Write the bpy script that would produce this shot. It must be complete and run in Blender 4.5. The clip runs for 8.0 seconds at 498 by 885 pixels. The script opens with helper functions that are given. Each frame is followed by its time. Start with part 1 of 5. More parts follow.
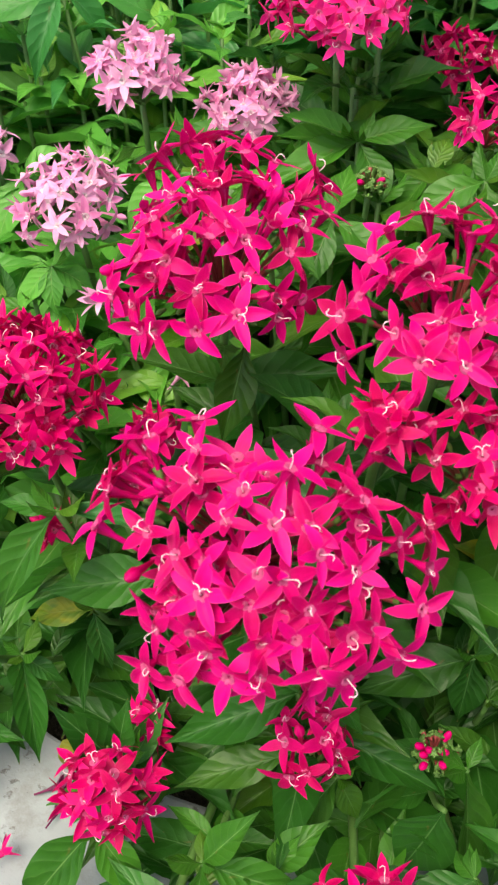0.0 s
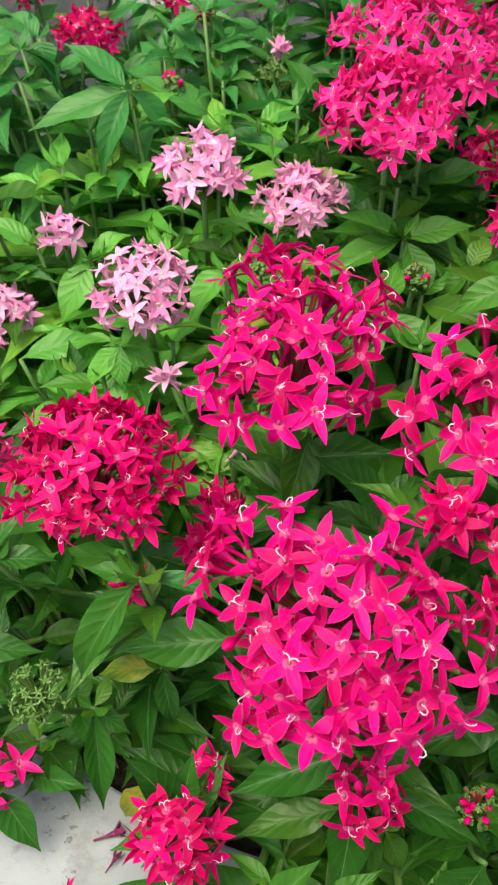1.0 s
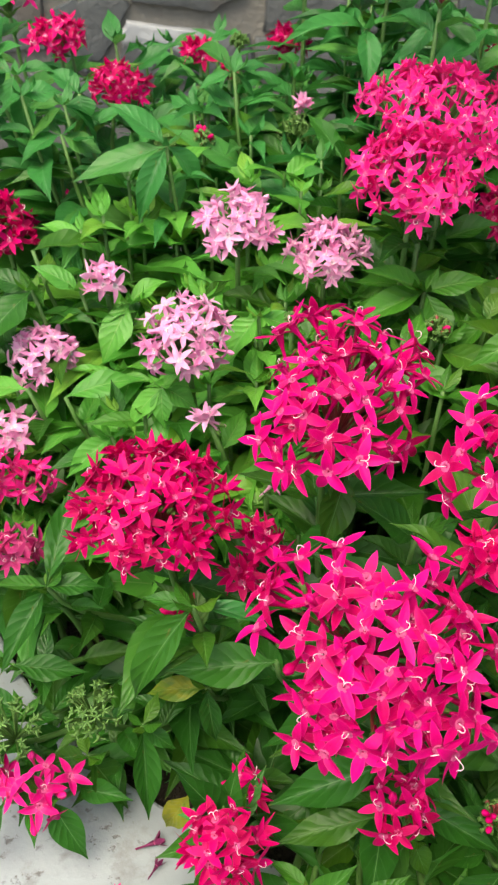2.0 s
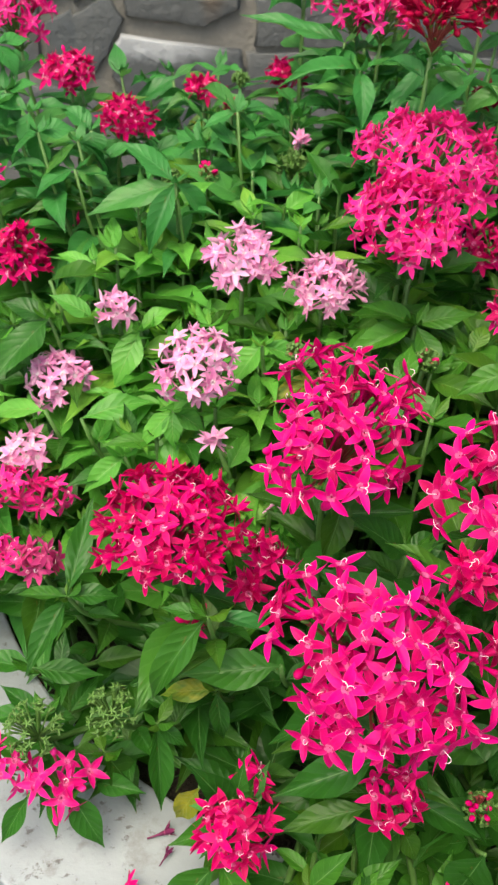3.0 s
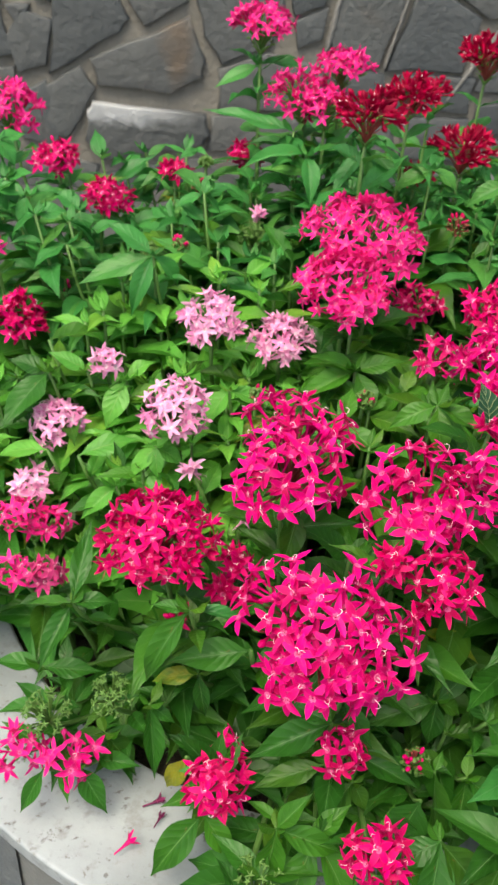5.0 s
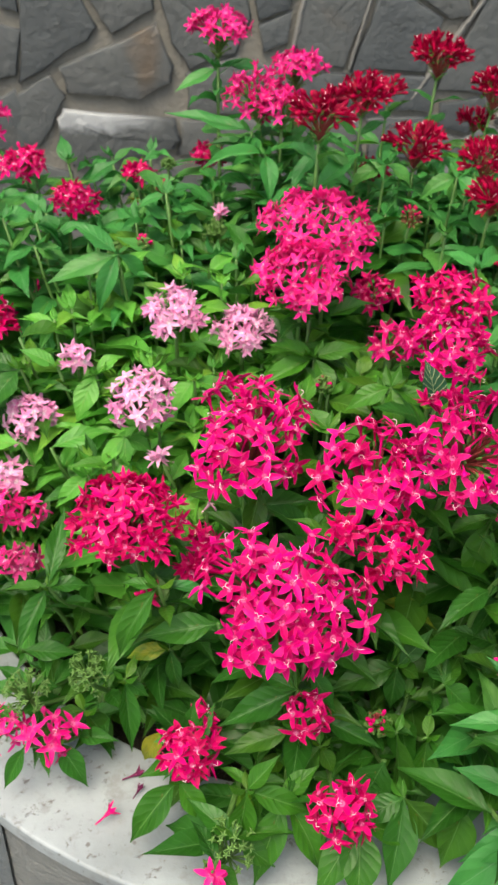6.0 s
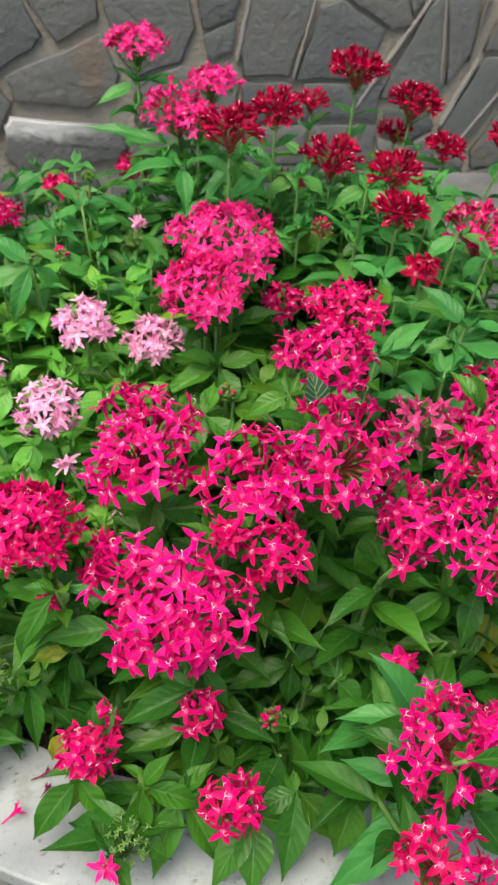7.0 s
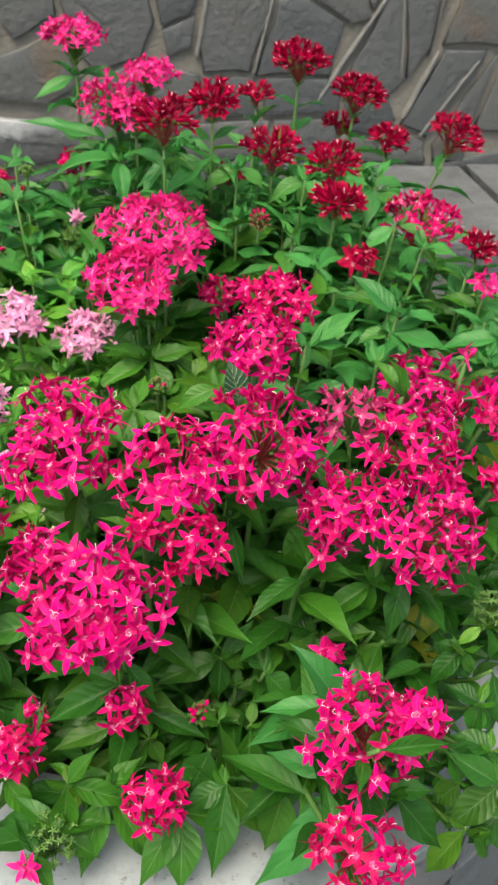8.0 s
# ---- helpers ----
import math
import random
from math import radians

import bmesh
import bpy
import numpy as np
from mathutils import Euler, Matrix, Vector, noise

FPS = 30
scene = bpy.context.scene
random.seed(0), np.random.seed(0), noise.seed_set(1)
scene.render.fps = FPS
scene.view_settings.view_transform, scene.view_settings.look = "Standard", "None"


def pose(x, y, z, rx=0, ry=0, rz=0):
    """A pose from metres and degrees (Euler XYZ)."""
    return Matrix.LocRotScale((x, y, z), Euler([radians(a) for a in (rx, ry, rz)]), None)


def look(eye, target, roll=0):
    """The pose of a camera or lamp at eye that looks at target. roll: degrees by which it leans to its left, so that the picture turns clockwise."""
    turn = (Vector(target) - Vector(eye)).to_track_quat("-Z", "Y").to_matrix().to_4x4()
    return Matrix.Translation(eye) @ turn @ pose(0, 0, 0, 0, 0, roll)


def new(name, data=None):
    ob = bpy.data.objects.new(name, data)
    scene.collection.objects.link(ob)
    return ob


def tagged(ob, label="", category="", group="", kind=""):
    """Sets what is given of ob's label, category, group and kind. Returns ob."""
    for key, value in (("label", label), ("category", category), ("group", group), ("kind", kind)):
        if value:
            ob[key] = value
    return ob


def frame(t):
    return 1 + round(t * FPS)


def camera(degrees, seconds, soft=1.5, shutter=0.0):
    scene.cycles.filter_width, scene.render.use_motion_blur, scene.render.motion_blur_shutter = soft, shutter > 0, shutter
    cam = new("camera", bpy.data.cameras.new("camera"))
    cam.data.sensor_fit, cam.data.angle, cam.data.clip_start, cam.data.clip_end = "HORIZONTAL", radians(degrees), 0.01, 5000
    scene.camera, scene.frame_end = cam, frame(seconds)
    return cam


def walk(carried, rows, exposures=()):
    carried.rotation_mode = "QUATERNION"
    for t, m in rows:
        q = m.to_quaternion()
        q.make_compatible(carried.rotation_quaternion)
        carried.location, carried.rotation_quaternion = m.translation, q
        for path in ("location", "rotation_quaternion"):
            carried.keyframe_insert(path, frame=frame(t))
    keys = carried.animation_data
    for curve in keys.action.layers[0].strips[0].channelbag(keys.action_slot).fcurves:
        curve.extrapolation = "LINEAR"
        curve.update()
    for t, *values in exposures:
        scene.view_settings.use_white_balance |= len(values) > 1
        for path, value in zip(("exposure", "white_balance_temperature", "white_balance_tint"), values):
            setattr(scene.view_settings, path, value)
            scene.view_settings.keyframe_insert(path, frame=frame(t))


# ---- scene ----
cam = camera(31.9, 8.0, 2.3)
cam.data.dof.use_dof, cam.data.dof.focus_distance, cam.data.dof.aperture_fstop = True, 0.38, 48
PATH = [
    (0, (0.002, 0.045, 0.644), (0.001, 1.537, -0.688), 0.7),
    (0.5, (-0.007, 0.033, 0.663), (-0.019, 1.566, -0.621), 1.1),
    (1, (-0.026, 0.026, 0.679), (-0.032, 1.582, -0.577), 1.7),
    (1.5, (-0.042, 0.017, 0.695), (-0.032, 1.586, -0.545), 2.4),
    (2, (-0.053, 0.003, 0.712), (-0.033, 1.582, -0.516), 2.8),
    (2.2, (-0.056, 0.0, 0.722), (-0.029, 1.582, -0.502), 3.0),
    (3.5, (-0.071, -0.046, 0.763), (0.002, 1.533, -0.462), 4.3),
    (4, (-0.07, -0.071, 0.784), (0.014, 1.514, -0.433), 4.2),
    (4.5, (-0.072, -0.096, 0.801), (0.029, 1.534, -0.354), 4.4),
    (5.8, (-0.057, -0.149, 0.818), (0.087, 1.486, -0.326), 2.5),
    (6, (-0.053, -0.154, 0.818), (0.094, 1.483, -0.321), 2.4),
    (6.5, (-0.028, -0.168, 0.828), (0.137, 1.475, -0.301), 2.3),
    (7, (0.0, -0.175, 0.835), (0.212, 1.461, -0.296), 3.0),
    (7.5, (0.023, -0.175, 0.836), (0.241, 1.46, -0.295), 2.7),
    (8, (0.043, -0.178, 0.83), (0.293, 1.452, -0.303), 2.8),
]
walk(cam, [(t, look(eye, target, roll)) for t, eye, target, roll in PATH], [(0, 0.86, 7400, 5), (8, 0.86, 7400, 5)])

# ---- light: an overcast sky over a courtyard ----
world = bpy.data.worlds.new("overcast_sky")
scene.world = world
world.use_nodes = True
wn = world.node_tree.nodes
sky = wn.new("ShaderNodeTexSky")
sky.sky_type, sky.sun_disc = "NISHITA", False
sky.sun_elevation, sky.sun_rotation = radians(66), radians(217)
sky.air_density, sky.dust_density, sky.ozone_density = 1.0, 4.0, 0.6
wn["Background"].inputs[1].default_value = 0.15
world.node_tree.links.new(sky.outputs[0], wn["Background"].inputs[0])
sun = new("sun", bpy.data.lights.new("sun", "SUN"))
sun.data.energy, sun.data.angle, sun.data.color = 1.75, radians(40), (1.0, 0.96, 0.90)
sun.matrix_world = look((0, 0, 3), (0.52, 0.68, 3 - 1.9))


# ---- materials ----
def material(name, rough=0.6, **sockets):
    m = bpy.data.materials.new(name)
    m.use_nodes = True
    bsdf = m.node_tree.nodes["Principled BSDF"]
    bsdf.inputs["Roughness"].default_value = rough
    for key, value in sockets.items():
        bsdf.inputs[key.replace("_", " ")].default_value = value
    return m, m.node_tree, bsdf


def link(tree, a, b):
    tree.links.new(a, b)


def calc(tree, op, a, b=0.0, clamp=False):
    n = tree.nodes.new("ShaderNodeMath")
    n.operation, n.use_clamp = op, clamp
    for i, v in enumerate((a, b)):
        if isinstance(v, (int, float)):
            n.inputs[i].default_value = v
        else:
            tree.links.new(v, n.inputs[i])
    return n.outputs[0]


def blend(tree, fac, a, b, how="MIX"):
    n = tree.nodes.new("ShaderNodeMix")
    n.data_type, n.blend_type = "RGBA", how
    for i, v in ((0, fac), (6, a), (7, b)):
        if isinstance(v, (int, float)):
            n.inputs[i].default_value = v
        elif isinstance(v, tuple):
            n.inputs[i].default_value = (*v, 1) if len(v) == 3 else v
        else:
            tree.links.new(v, n.inputs[i])
    return n.outputs[2]


def noise_tex(tree, scale, detail=3.0, vec=None, rough=0.55):
    n = tree.nodes.new("ShaderNodeTexNoise")
    n.inputs["Scale"].default_value, n.inputs["Detail"].default_value = scale, detail
    n.inputs["Roughness"].default_value = rough
    if vec is not None:
        tree.links.new(vec, n.inputs["Vector"])
    return n.outputs["Fac"]


def ramp(tree, fac, stops):
    n = tree.nodes.new("ShaderNodeValToRGB")
    while len(n.color_ramp.elements) < len(stops):
        n.color_ramp.elements.new(0.5)
    for e, (p, c) in zip(n.color_ramp.elements, stops):
        e.position, e.color = p, (*c, 1) if len(c) == 3 else c
    tree.links.new(fac, n.inputs[0])
    return n.outputs[0]


def bump(tree, height, strength, distance, bsdf):
    n = tree.nodes.new("ShaderNodeBump")
    n.inputs["Strength"].default_value, n.inputs["Distance"].default_value = strength, distance
    tree.links.new(height, n.inputs["Height"])
    tree.links.new(n.outputs[0], bsdf.inputs["Normal"])


def thin(m, tree, bsdf, colour, share):
    """Lets light through a thin petal or blade."""
    out = tree.nodes["Material Output"]
    tr = tree.nodes.new("ShaderNodeBsdfTranslucent")
    mix = tree.nodes.new("ShaderNodeMixShader")
    mix.inputs[0].default_value = share
    tree.links.new(colour, tr.inputs[0])
    tree.links.new(bsdf.outputs[0], mix.inputs[1])
    tree.links.new(tr.outputs[0], mix.inputs[2])
    tree.links.new(mix.outputs[0], out.inputs[0])


def leaf_material(name, dark, light, vein, yellow=0.0, veins=0.10):
    """Green blade: u runs from base to tip, v across; paler midrib and arched side veins with quilting between."""
    m, tree, bsdf = material(name, 0.42, Specular_IOR_Level=0.36)
    uv = tree.nodes.new("ShaderNodeTexCoord").outputs["UV"]
    obj = tree.nodes.new("ShaderNodeTexCoord").outputs["Object"]
    info = tree.nodes.new("ShaderNodeObjectInfo").outputs["Random"]
    sep = tree.nodes.new("ShaderNodeSeparateXYZ")
    link(tree, uv, sep.inputs[0])
    u, v = sep.outputs[0], calc(tree, "ABSOLUTE", calc(tree, "SUBTRACT", sep.outputs[1], 0.5))
    # side veins run forward and outward from the midrib
    run = calc(tree, "SUBTRACT", calc(tree, "ADD", u, calc(tree, "MULTIPLY", noise_tex(tree, 3.0, 2, obj), 0.10)), calc(tree, "MULTIPLY", calc(tree, "POWER", v, 0.8), 0.38))
    wave = calc(tree, "ABSOLUTE", calc(tree, "SINE", calc(tree, "MULTIPLY", run, 3.14159 * 8)))
    side = calc(tree, "POWER", calc(tree, "SUBTRACT", 1.0, wave), 6.0)
    rib = calc(tree, "SUBTRACT", 1.0, calc(tree, "MULTIPLY", v, 50.0), clamp=True)
    n1 = noise_tex(tree, 2.3, 3, obj)
    n2 = noise_tex(tree, 34.0, 4, obj)
    island = tree.nodes.new("ShaderNodeNewGeometry").outputs["Random Per Island"]
    each = calc(tree, "ADD", calc(tree, "MULTIPLY", info, 0.55), calc(tree, "MULTIPLY", island, 0.35))
    tone = calc(tree, "ADD", calc(tree, "MULTIPLY", n1, 0.65), each)
    tone = calc(tree, "SUBTRACT", tone, 0.28, clamp=True)
    col = blend(tree, tone, dark, light)
    # some blades turn olive
    olive = calc(tree, "MULTIPLY", calc(tree, "SUBTRACT", calc(tree, "FRACT", calc(tree, "MULTIPLY", each, 17.0)), 0.66), 2.4, clamp=True)
    col = blend(tree, calc(tree, "MULTIPLY", olive, calc(tree, "MULTIPLY", n1, 0.9)), col, (light[0] * 2.1, light[1] * 0.95, light[2] * 0.7))
    col = blend(tree, calc(tree, "MULTIPLY", n2, 0.25), col, tuple(c * 0.55 for c in dark))
    if yellow:
        ys = calc(tree, "MULTIPLY", calc(tree, "SUBTRACT", noise_tex(tree, 3.1, 2, obj), 0.42), 5.0, clamp=True)
        col = blend(tree, calc(tree, "MULTIPLY", ys, yellow), col, (0.42, 0.38, 0.03))
    # now and then a brown spot or scorched edge
    edge = calc(tree, "MULTIPLY", calc(tree, "SUBTRACT", noise_tex(tree, 5.5, 2, obj), 0.70), 14.0, clamp=True)
    col = blend(tree, calc(tree, "MULTIPLY", edge, 0.7), col, (0.22, 0.15, 0.04))
    col = blend(tree, calc(tree, "MULTIPLY", side, veins), col, vein)
    col = blend(tree, calc(tree, "MULTIPLY", rib, 0.55), col, vein)
    link(tree, col, bsdf.inputs["Base Color"])
    rr = calc(tree, "ADD", calc(tree, "MULTIPLY", n2, 0.24), 0.25)
    link(tree, rr, bsdf.inputs["Roughness"])
    hgt = calc(tree, "SUBTRACT", calc(tree, "MULTIPLY", wave, 0.8), calc(tree, "MULTIPLY", rib, 0.6))
    hgt = calc(tree, "ADD", hgt, calc(tree, "MULTIPLY", n2, 0.35))
    bump(tree, hgt, 0.31, 0.0011, bsdf)
    thin(m, tree, bsdf, col, 0.38)
    return m


def petal_material(name, deep, light, rim, base):
    """Satiny petal: u from the throat to the tip, v across; paler rim, which also paints in some fold shading, base
    near the throat.
    """
    m, tree, bsdf = material(name, 0.42, Specular_IOR_Level=0.15)
    uv = tree.nodes.new("ShaderNodeTexCoord").outputs["UV"]
    obj = tree.nodes.new("ShaderNodeTexCoord").outputs["Object"]
    info = tree.nodes.new("ShaderNodeObjectInfo").outputs["Random"]
    sep = tree.nodes.new("ShaderNodeSeparateXYZ")
    link(tree, uv, sep.inputs[0])
    u, v = sep.outputs[0], calc(tree, "ABSOLUTE", calc(tree, "SUBTRACT", sep.outputs[1], 0.5))
    n1 = noise_tex(tree, 1.7, 3, obj)
    tone = calc(tree, "SUBTRACT", calc(tree, "ADD", calc(tree, "MULTIPLY", n1, 0.6), calc(tree, "MULTIPLY", info, 0.9)), 0.28, clamp=True)
    stretch = tree.nodes.new("ShaderNodeMapping")
    stretch.inputs["Scale"].default_value = (2.5, 26.0, 1.0)
    link(tree, uv, stretch.inputs[0])
    streak = noise_tex(tree, 1.0, 3, stretch.outputs[0])
    tone = calc(tree, "ADD", tone, calc(tree, "ADD", calc(tree, "MULTIPLY", calc(tree, "SUBTRACT", streak, 0.5), 0.9), calc(tree, "MULTIPLY", calc(tree, "SUBTRACT", u, 0.55), 0.45)), clamp=True)
    col = blend(tree, tone, deep, light)
    # pale edge of the petal, widened to put the fold's shading into the colour
    e = calc(tree, "MULTIPLY", calc(tree, "SUBTRACT", v, 0.42), 12.0, clamp=True)
    col = blend(tree, calc(tree, "MULTIPLY", e, 0.45), col, rim)
    b = calc(tree, "SUBTRACT", 1.0, calc(tree, "MULTIPLY", u, 3.2), clamp=True)
    col = blend(tree, calc(tree, "MULTIPLY", b, 0.35), col, base)
    link(tree, col, bsdf.inputs["Base Color"])
    lines = calc(tree, "SINE", calc(tree, "MULTIPLY", sep.outputs[1], 60.0))
    bump(tree, calc(tree, "ADD", calc(tree, "MULTIPLY", lines, 0.25), n1), 0.25, 0.0006, bsdf)
    thin(m, tree, bsdf, col, 0.25)
    return m


def plain_material(name, a, b, scale, rough=0.6, relief=0.3, dist=0.0006):
    m, tree, bsdf = material(name, rough)
    obj = tree.nodes.new("ShaderNodeTexCoord").outputs["Object"]
    n1 = noise_tex(tree, scale, 4, obj)
    n2 = noise_tex(tree, scale * 7, 3, obj)
    link(tree, blend(tree, calc(tree, "ADD", calc(tree, "MULTIPLY", n1, 0.7), calc(tree, "MULTIPLY", n2, 0.3)), a, b), bsdf.inputs["Base Color"])
    bump(tree, n2, relief, dist, bsdf)
    return m


LEAF = {
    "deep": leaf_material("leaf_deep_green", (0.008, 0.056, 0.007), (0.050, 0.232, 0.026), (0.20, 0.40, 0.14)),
    "fresh": leaf_material("leaf_fresh_green", (0.052, 0.270, 0.034), (0.185, 0.560, 0.080), (0.34, 0.54, 0.18)),
    "blue": leaf_material("leaf_blue_green", (0.018, 0.138, 0.030), (0.086, 0.400, 0.086), (0.18, 0.38, 0.17)),
    "mid": leaf_material("leaf_mid_green", (0.018, 0.104, 0.010), (0.084, 0.305, 0.028), (0.26, 0.46, 0.15)),
    "striped": leaf_material("leaf_striped", (0.008, 0.050, 0.024), (0.020, 0.110, 0.050), (0.46, 0.54, 0.26), 0.0, 0.85),
    "yellow": leaf_material("leaf_yellowing", (0.06, 0.16, 0.015), (0.22, 0.34, 0.03), (0.36, 0.42, 0.10), 0.6),
}
PETAL = {
    "magenta": petal_material("petal_magenta", (0.46, 0.000, 0.082), (0.88, 0.001, 0.262), (0.96, 0.12, 0.42), (0.86, 0.02, 0.28)),
    "crimson": petal_material("petal_crimson", (0.47, 0.000, 0.074), (0.84, 0.000, 0.198), (0.92, 0.08, 0.30), (0.80, 0.02, 0.21)),
    "pink": petal_material("petal_pale_pink", (0.84, 0.25, 0.54), (0.96, 0.53, 0.77), (0.97, 0.76, 0.86), (0.96, 0.75, 0.85)),
    "rose": petal_material("petal_rose", (0.72, 0.002, 0.185), (0.94, 0.030, 0.320), (0.96, 0.22, 0.50), (0.90, 0.16, 0.42)),
    "wine": petal_material("petal_dark_red", (0.24, 0.000, 0.026), (0.54, 0.000, 0.060), (0.55, 0.03, 0.09), (0.40, 0.03, 0.07)),
    "wilted": petal_material("petal_wilted", (0.10, 0.008, 0.050), (0.24, 0.030, 0.110), (0.28, 0.08, 0.16), (0.16, 0.03, 0.08)),
    "faded": petal_material("petal_faded", (0.46, 0.012, 0.120), (0.66, 0.060, 0.250), (0.72, 0.26, 0.42), (0.62, 0.20, 0.34)),
}
THROAT = {
    "magenta": plain_material("throat_pink_hairs", (0.83, 0.05, 0.28), (0.91, 0.20, 0.42), 900, 0.8, 0.8, 0.0008),
    "pink": plain_material("throat_white_hairs", (0.92, 0.62, 0.74), (0.96, 0.86, 0.88), 900, 0.8, 0.8, 0.0008),
    "wine": plain_material("throat_red_hairs", (0.55, 0.06, 0.10), (0.80, 0.36, 0.42), 900, 0.8, 0.8, 0.0008),
}
STYLE = plain_material("stigma_white", (0.92, 0.56, 0.66), (0.94, 0.80, 0.84), 300, 0.5)
STEM = {
    "green": plain_material("stem_green", (0.05, 0.15, 0.03), (0.14, 0.27, 0.07), 60, 0.5),
    "red": plain_material("pedicel_red", (0.22, 0.02, 0.03), (0.42, 0.10, 0.09), 120, 0.5),
    "brown": plain_material("stem_woody", (0.07, 0.06, 0.025), (0.16, 0.15, 0.06), 60, 0.7),
}
CALYX = plain_material("calyx_green", (0.05, 0.13, 0.022), (0.14, 0.28, 0.060), 200, 0.55)


def stone_material(name="slate_stone", rust_share=0.5, rust_from=0.60, lime=0.0, pale=0.80):
    """Split slate: grey with blue and brown faces, each stone of its own tone, rust bands and pale lime streaks."""
    m, tree, bsdf = material(name, 0.62)
    geo = tree.nodes.new("ShaderNodeNewGeometry").outputs["Position"]
    info = tree.nodes.new("ShaderNodeObjectInfo").outputs["Random"]
    n1, n2 = noise_tex(tree, 4.0, 5, geo), noise_tex(tree, 45.0, 6, geo, 0.65)
    base = ramp(tree, info, [(p, tuple(c * pale for c in rgb)) for p, rgb in ((0.0, (0.054, 0.067, 0.077)), (0.35, (0.106, 0.119, 0.126)), (0.7, (0.140, 0.146, 0.143)), (1.0, (0.074, 0.089, 0.101)))])
    col = blend(tree, calc(tree, "MULTIPLY", n1, 0.45), base, (0.135, 0.145, 0.148))
    col = blend(tree, calc(tree, "MULTIPLY", n2, 0.4), col, (0.04, 0.043, 0.047))
    rust = calc(tree, "MULTIPLY", calc(tree, "SUBTRACT", noise_tex(tree, 2.7, 3, geo), rust_from), 9.0, clamp=True)
    col = blend(tree, calc(tree, "MULTIPLY", rust, rust_share), col, (0.15, 0.085, 0.035))
    if lime:
        # a crust of lime along the upper arris of the stone
        o = tree.nodes.new("ShaderNodeSeparateXYZ")
        link(tree, tree.nodes.new("ShaderNodeTexCoord").outputs["Object"], o.inputs[0])
        ragged = calc(tree, "ADD", calc(tree, "MULTIPLY", calc(tree, "SUBTRACT", noise_tex(tree, 14.0, 4, geo), 0.5), 0.07), calc(tree, "MULTIPLY", calc(tree, "SUBTRACT", n2, 0.5), 0.03))
        crust = calc(tree, "MULTIPLY", calc(tree, "ADD", calc(tree, "SUBTRACT", o.outputs[2], 0.008), ragged), 42.0, clamp=True)
        crust = calc(tree, "MULTIPLY", crust, calc(tree, "MULTIPLY", calc(tree, "SUBTRACT", 0.14, o.outputs[0]), 7.0, clamp=True))
        col = blend(tree, calc(tree, "MULTIPLY", crust, lime), col, (0.40, 0.42, 0.44))
    link(tree, col, bsdf.inputs["Base Color"])
    bump(tree, calc(tree, "ADD", n2, n1), 0.6, 0.012, bsdf)
    return m


def kerb_material():
    m, tree, bsdf = material("white_kerb_stone", 0.55)
    geo = tree.nodes.new("ShaderNodeNewGeometry").outputs["Position"]
    n1, n2 = noise_tex(tree, 9, 5, geo), noise_tex(tree, 60, 5, geo, 0.7)
    col = blend(tree, calc(tree, "MULTIPLY", calc(tree, "SUBTRACT", n1, 0.32), 2.6, clamp=True), (0.205, 0.232, 0.246), (0.37, 0.412, 0.440))
    col = blend(tree, calc(tree, "MULTIPLY", calc(tree, "SUBTRACT", n2, 0.52), 4.5, clamp=True), col, (0.20, 0.21, 0.21))
    fine = noise_tex(tree, 170, 5, geo, 0.6)
    pit = calc(tree, "MULTIPLY", calc(tree, "SUBTRACT", fine, 0.60), 14.0, clamp=True)
    pit = calc(tree, "MULTIPLY", pit, calc(tree, "MULTIPLY", calc(tree, "SUBTRACT", noise_tex(tree, 22, 3, geo), 0.43), 9.0, clamp=True))
    col = blend(tree, calc(tree, "MULTIPLY", pit, 0.85), col, (0.13, 0.125, 0.12))
    link(tree, col, bsdf.inputs["Base Color"])
    bump(tree, calc(tree, "SUBTRACT", n2, pit), 0.4, 0.002, bsdf)
    return m


STONE = stone_material()
STONE_PALE = stone_material("slate_pale", 0.5, pale=1.7)
STONE_RUST = stone_material("slate_rusty", 0.8, 0.50)
STONE_LIME = stone_material("slate_limed", 0.2, lime=0.85, pale=0.66)
KERB = kerb_material()
MORTAR = plain_material("mortar", (0.13, 0.122, 0.106), (0.27, 0.256, 0.226), 12, 0.9, 0.8, 0.006)
LIME = plain_material("pale_mortar", (0.10, 0.10, 0.096), (0.27, 0.268, 0.258), 22, 0.9, 0.8, 0.006)
SOIL = plain_material("soil", (0.012, 0.009, 0.006), (0.05, 0.036, 0.022), 40, 0.95, 1.0, 0.012)
SLAB = plain_material("grey_slab", (0.0, 0.003, 0.006), (0.21, 0.222, 0.234), 9, 0.75, 0.9, 0.008)
PAVING = plain_material("ground_paving", (0.028, 0.030, 0.032), (0.080, 0.084, 0.086), 7.0, 0.8, 0.7, 0.006)


# ---- mesh helpers ----
def mesh_of(name, verts, faces, uvs=None, mats=(), slots=None, smooth=True):
    me = bpy.data.meshes.new(name)
    me.from_pydata(verts, [], faces)
    for m in mats:
        me.materials.append(m)
    if slots:
        me.polygons.foreach_set("material_index", slots)
    if smooth:
        me.polygons.foreach_set("use_smooth", [True] * len(faces))
    if uvs:
        layer = me.uv_layers.new(name="uv")
        at = np.empty(len(me.loops), dtype=np.int32)
        me.loops.foreach_get("vertex_index", at)
        layer.data.foreach_set("uv", np.array(uvs, dtype=np.float32)[at].ravel())
    me.update()
    return me


def part(name, me, parent, m=None, label=""):
    """A mesh of its own under a thing or part; m is its place in the parent's space."""
    ob = new(name, me)
    ob.parent = parent
    if m is not None:
        ob.matrix_basis = m
    return tagged(ob, label)


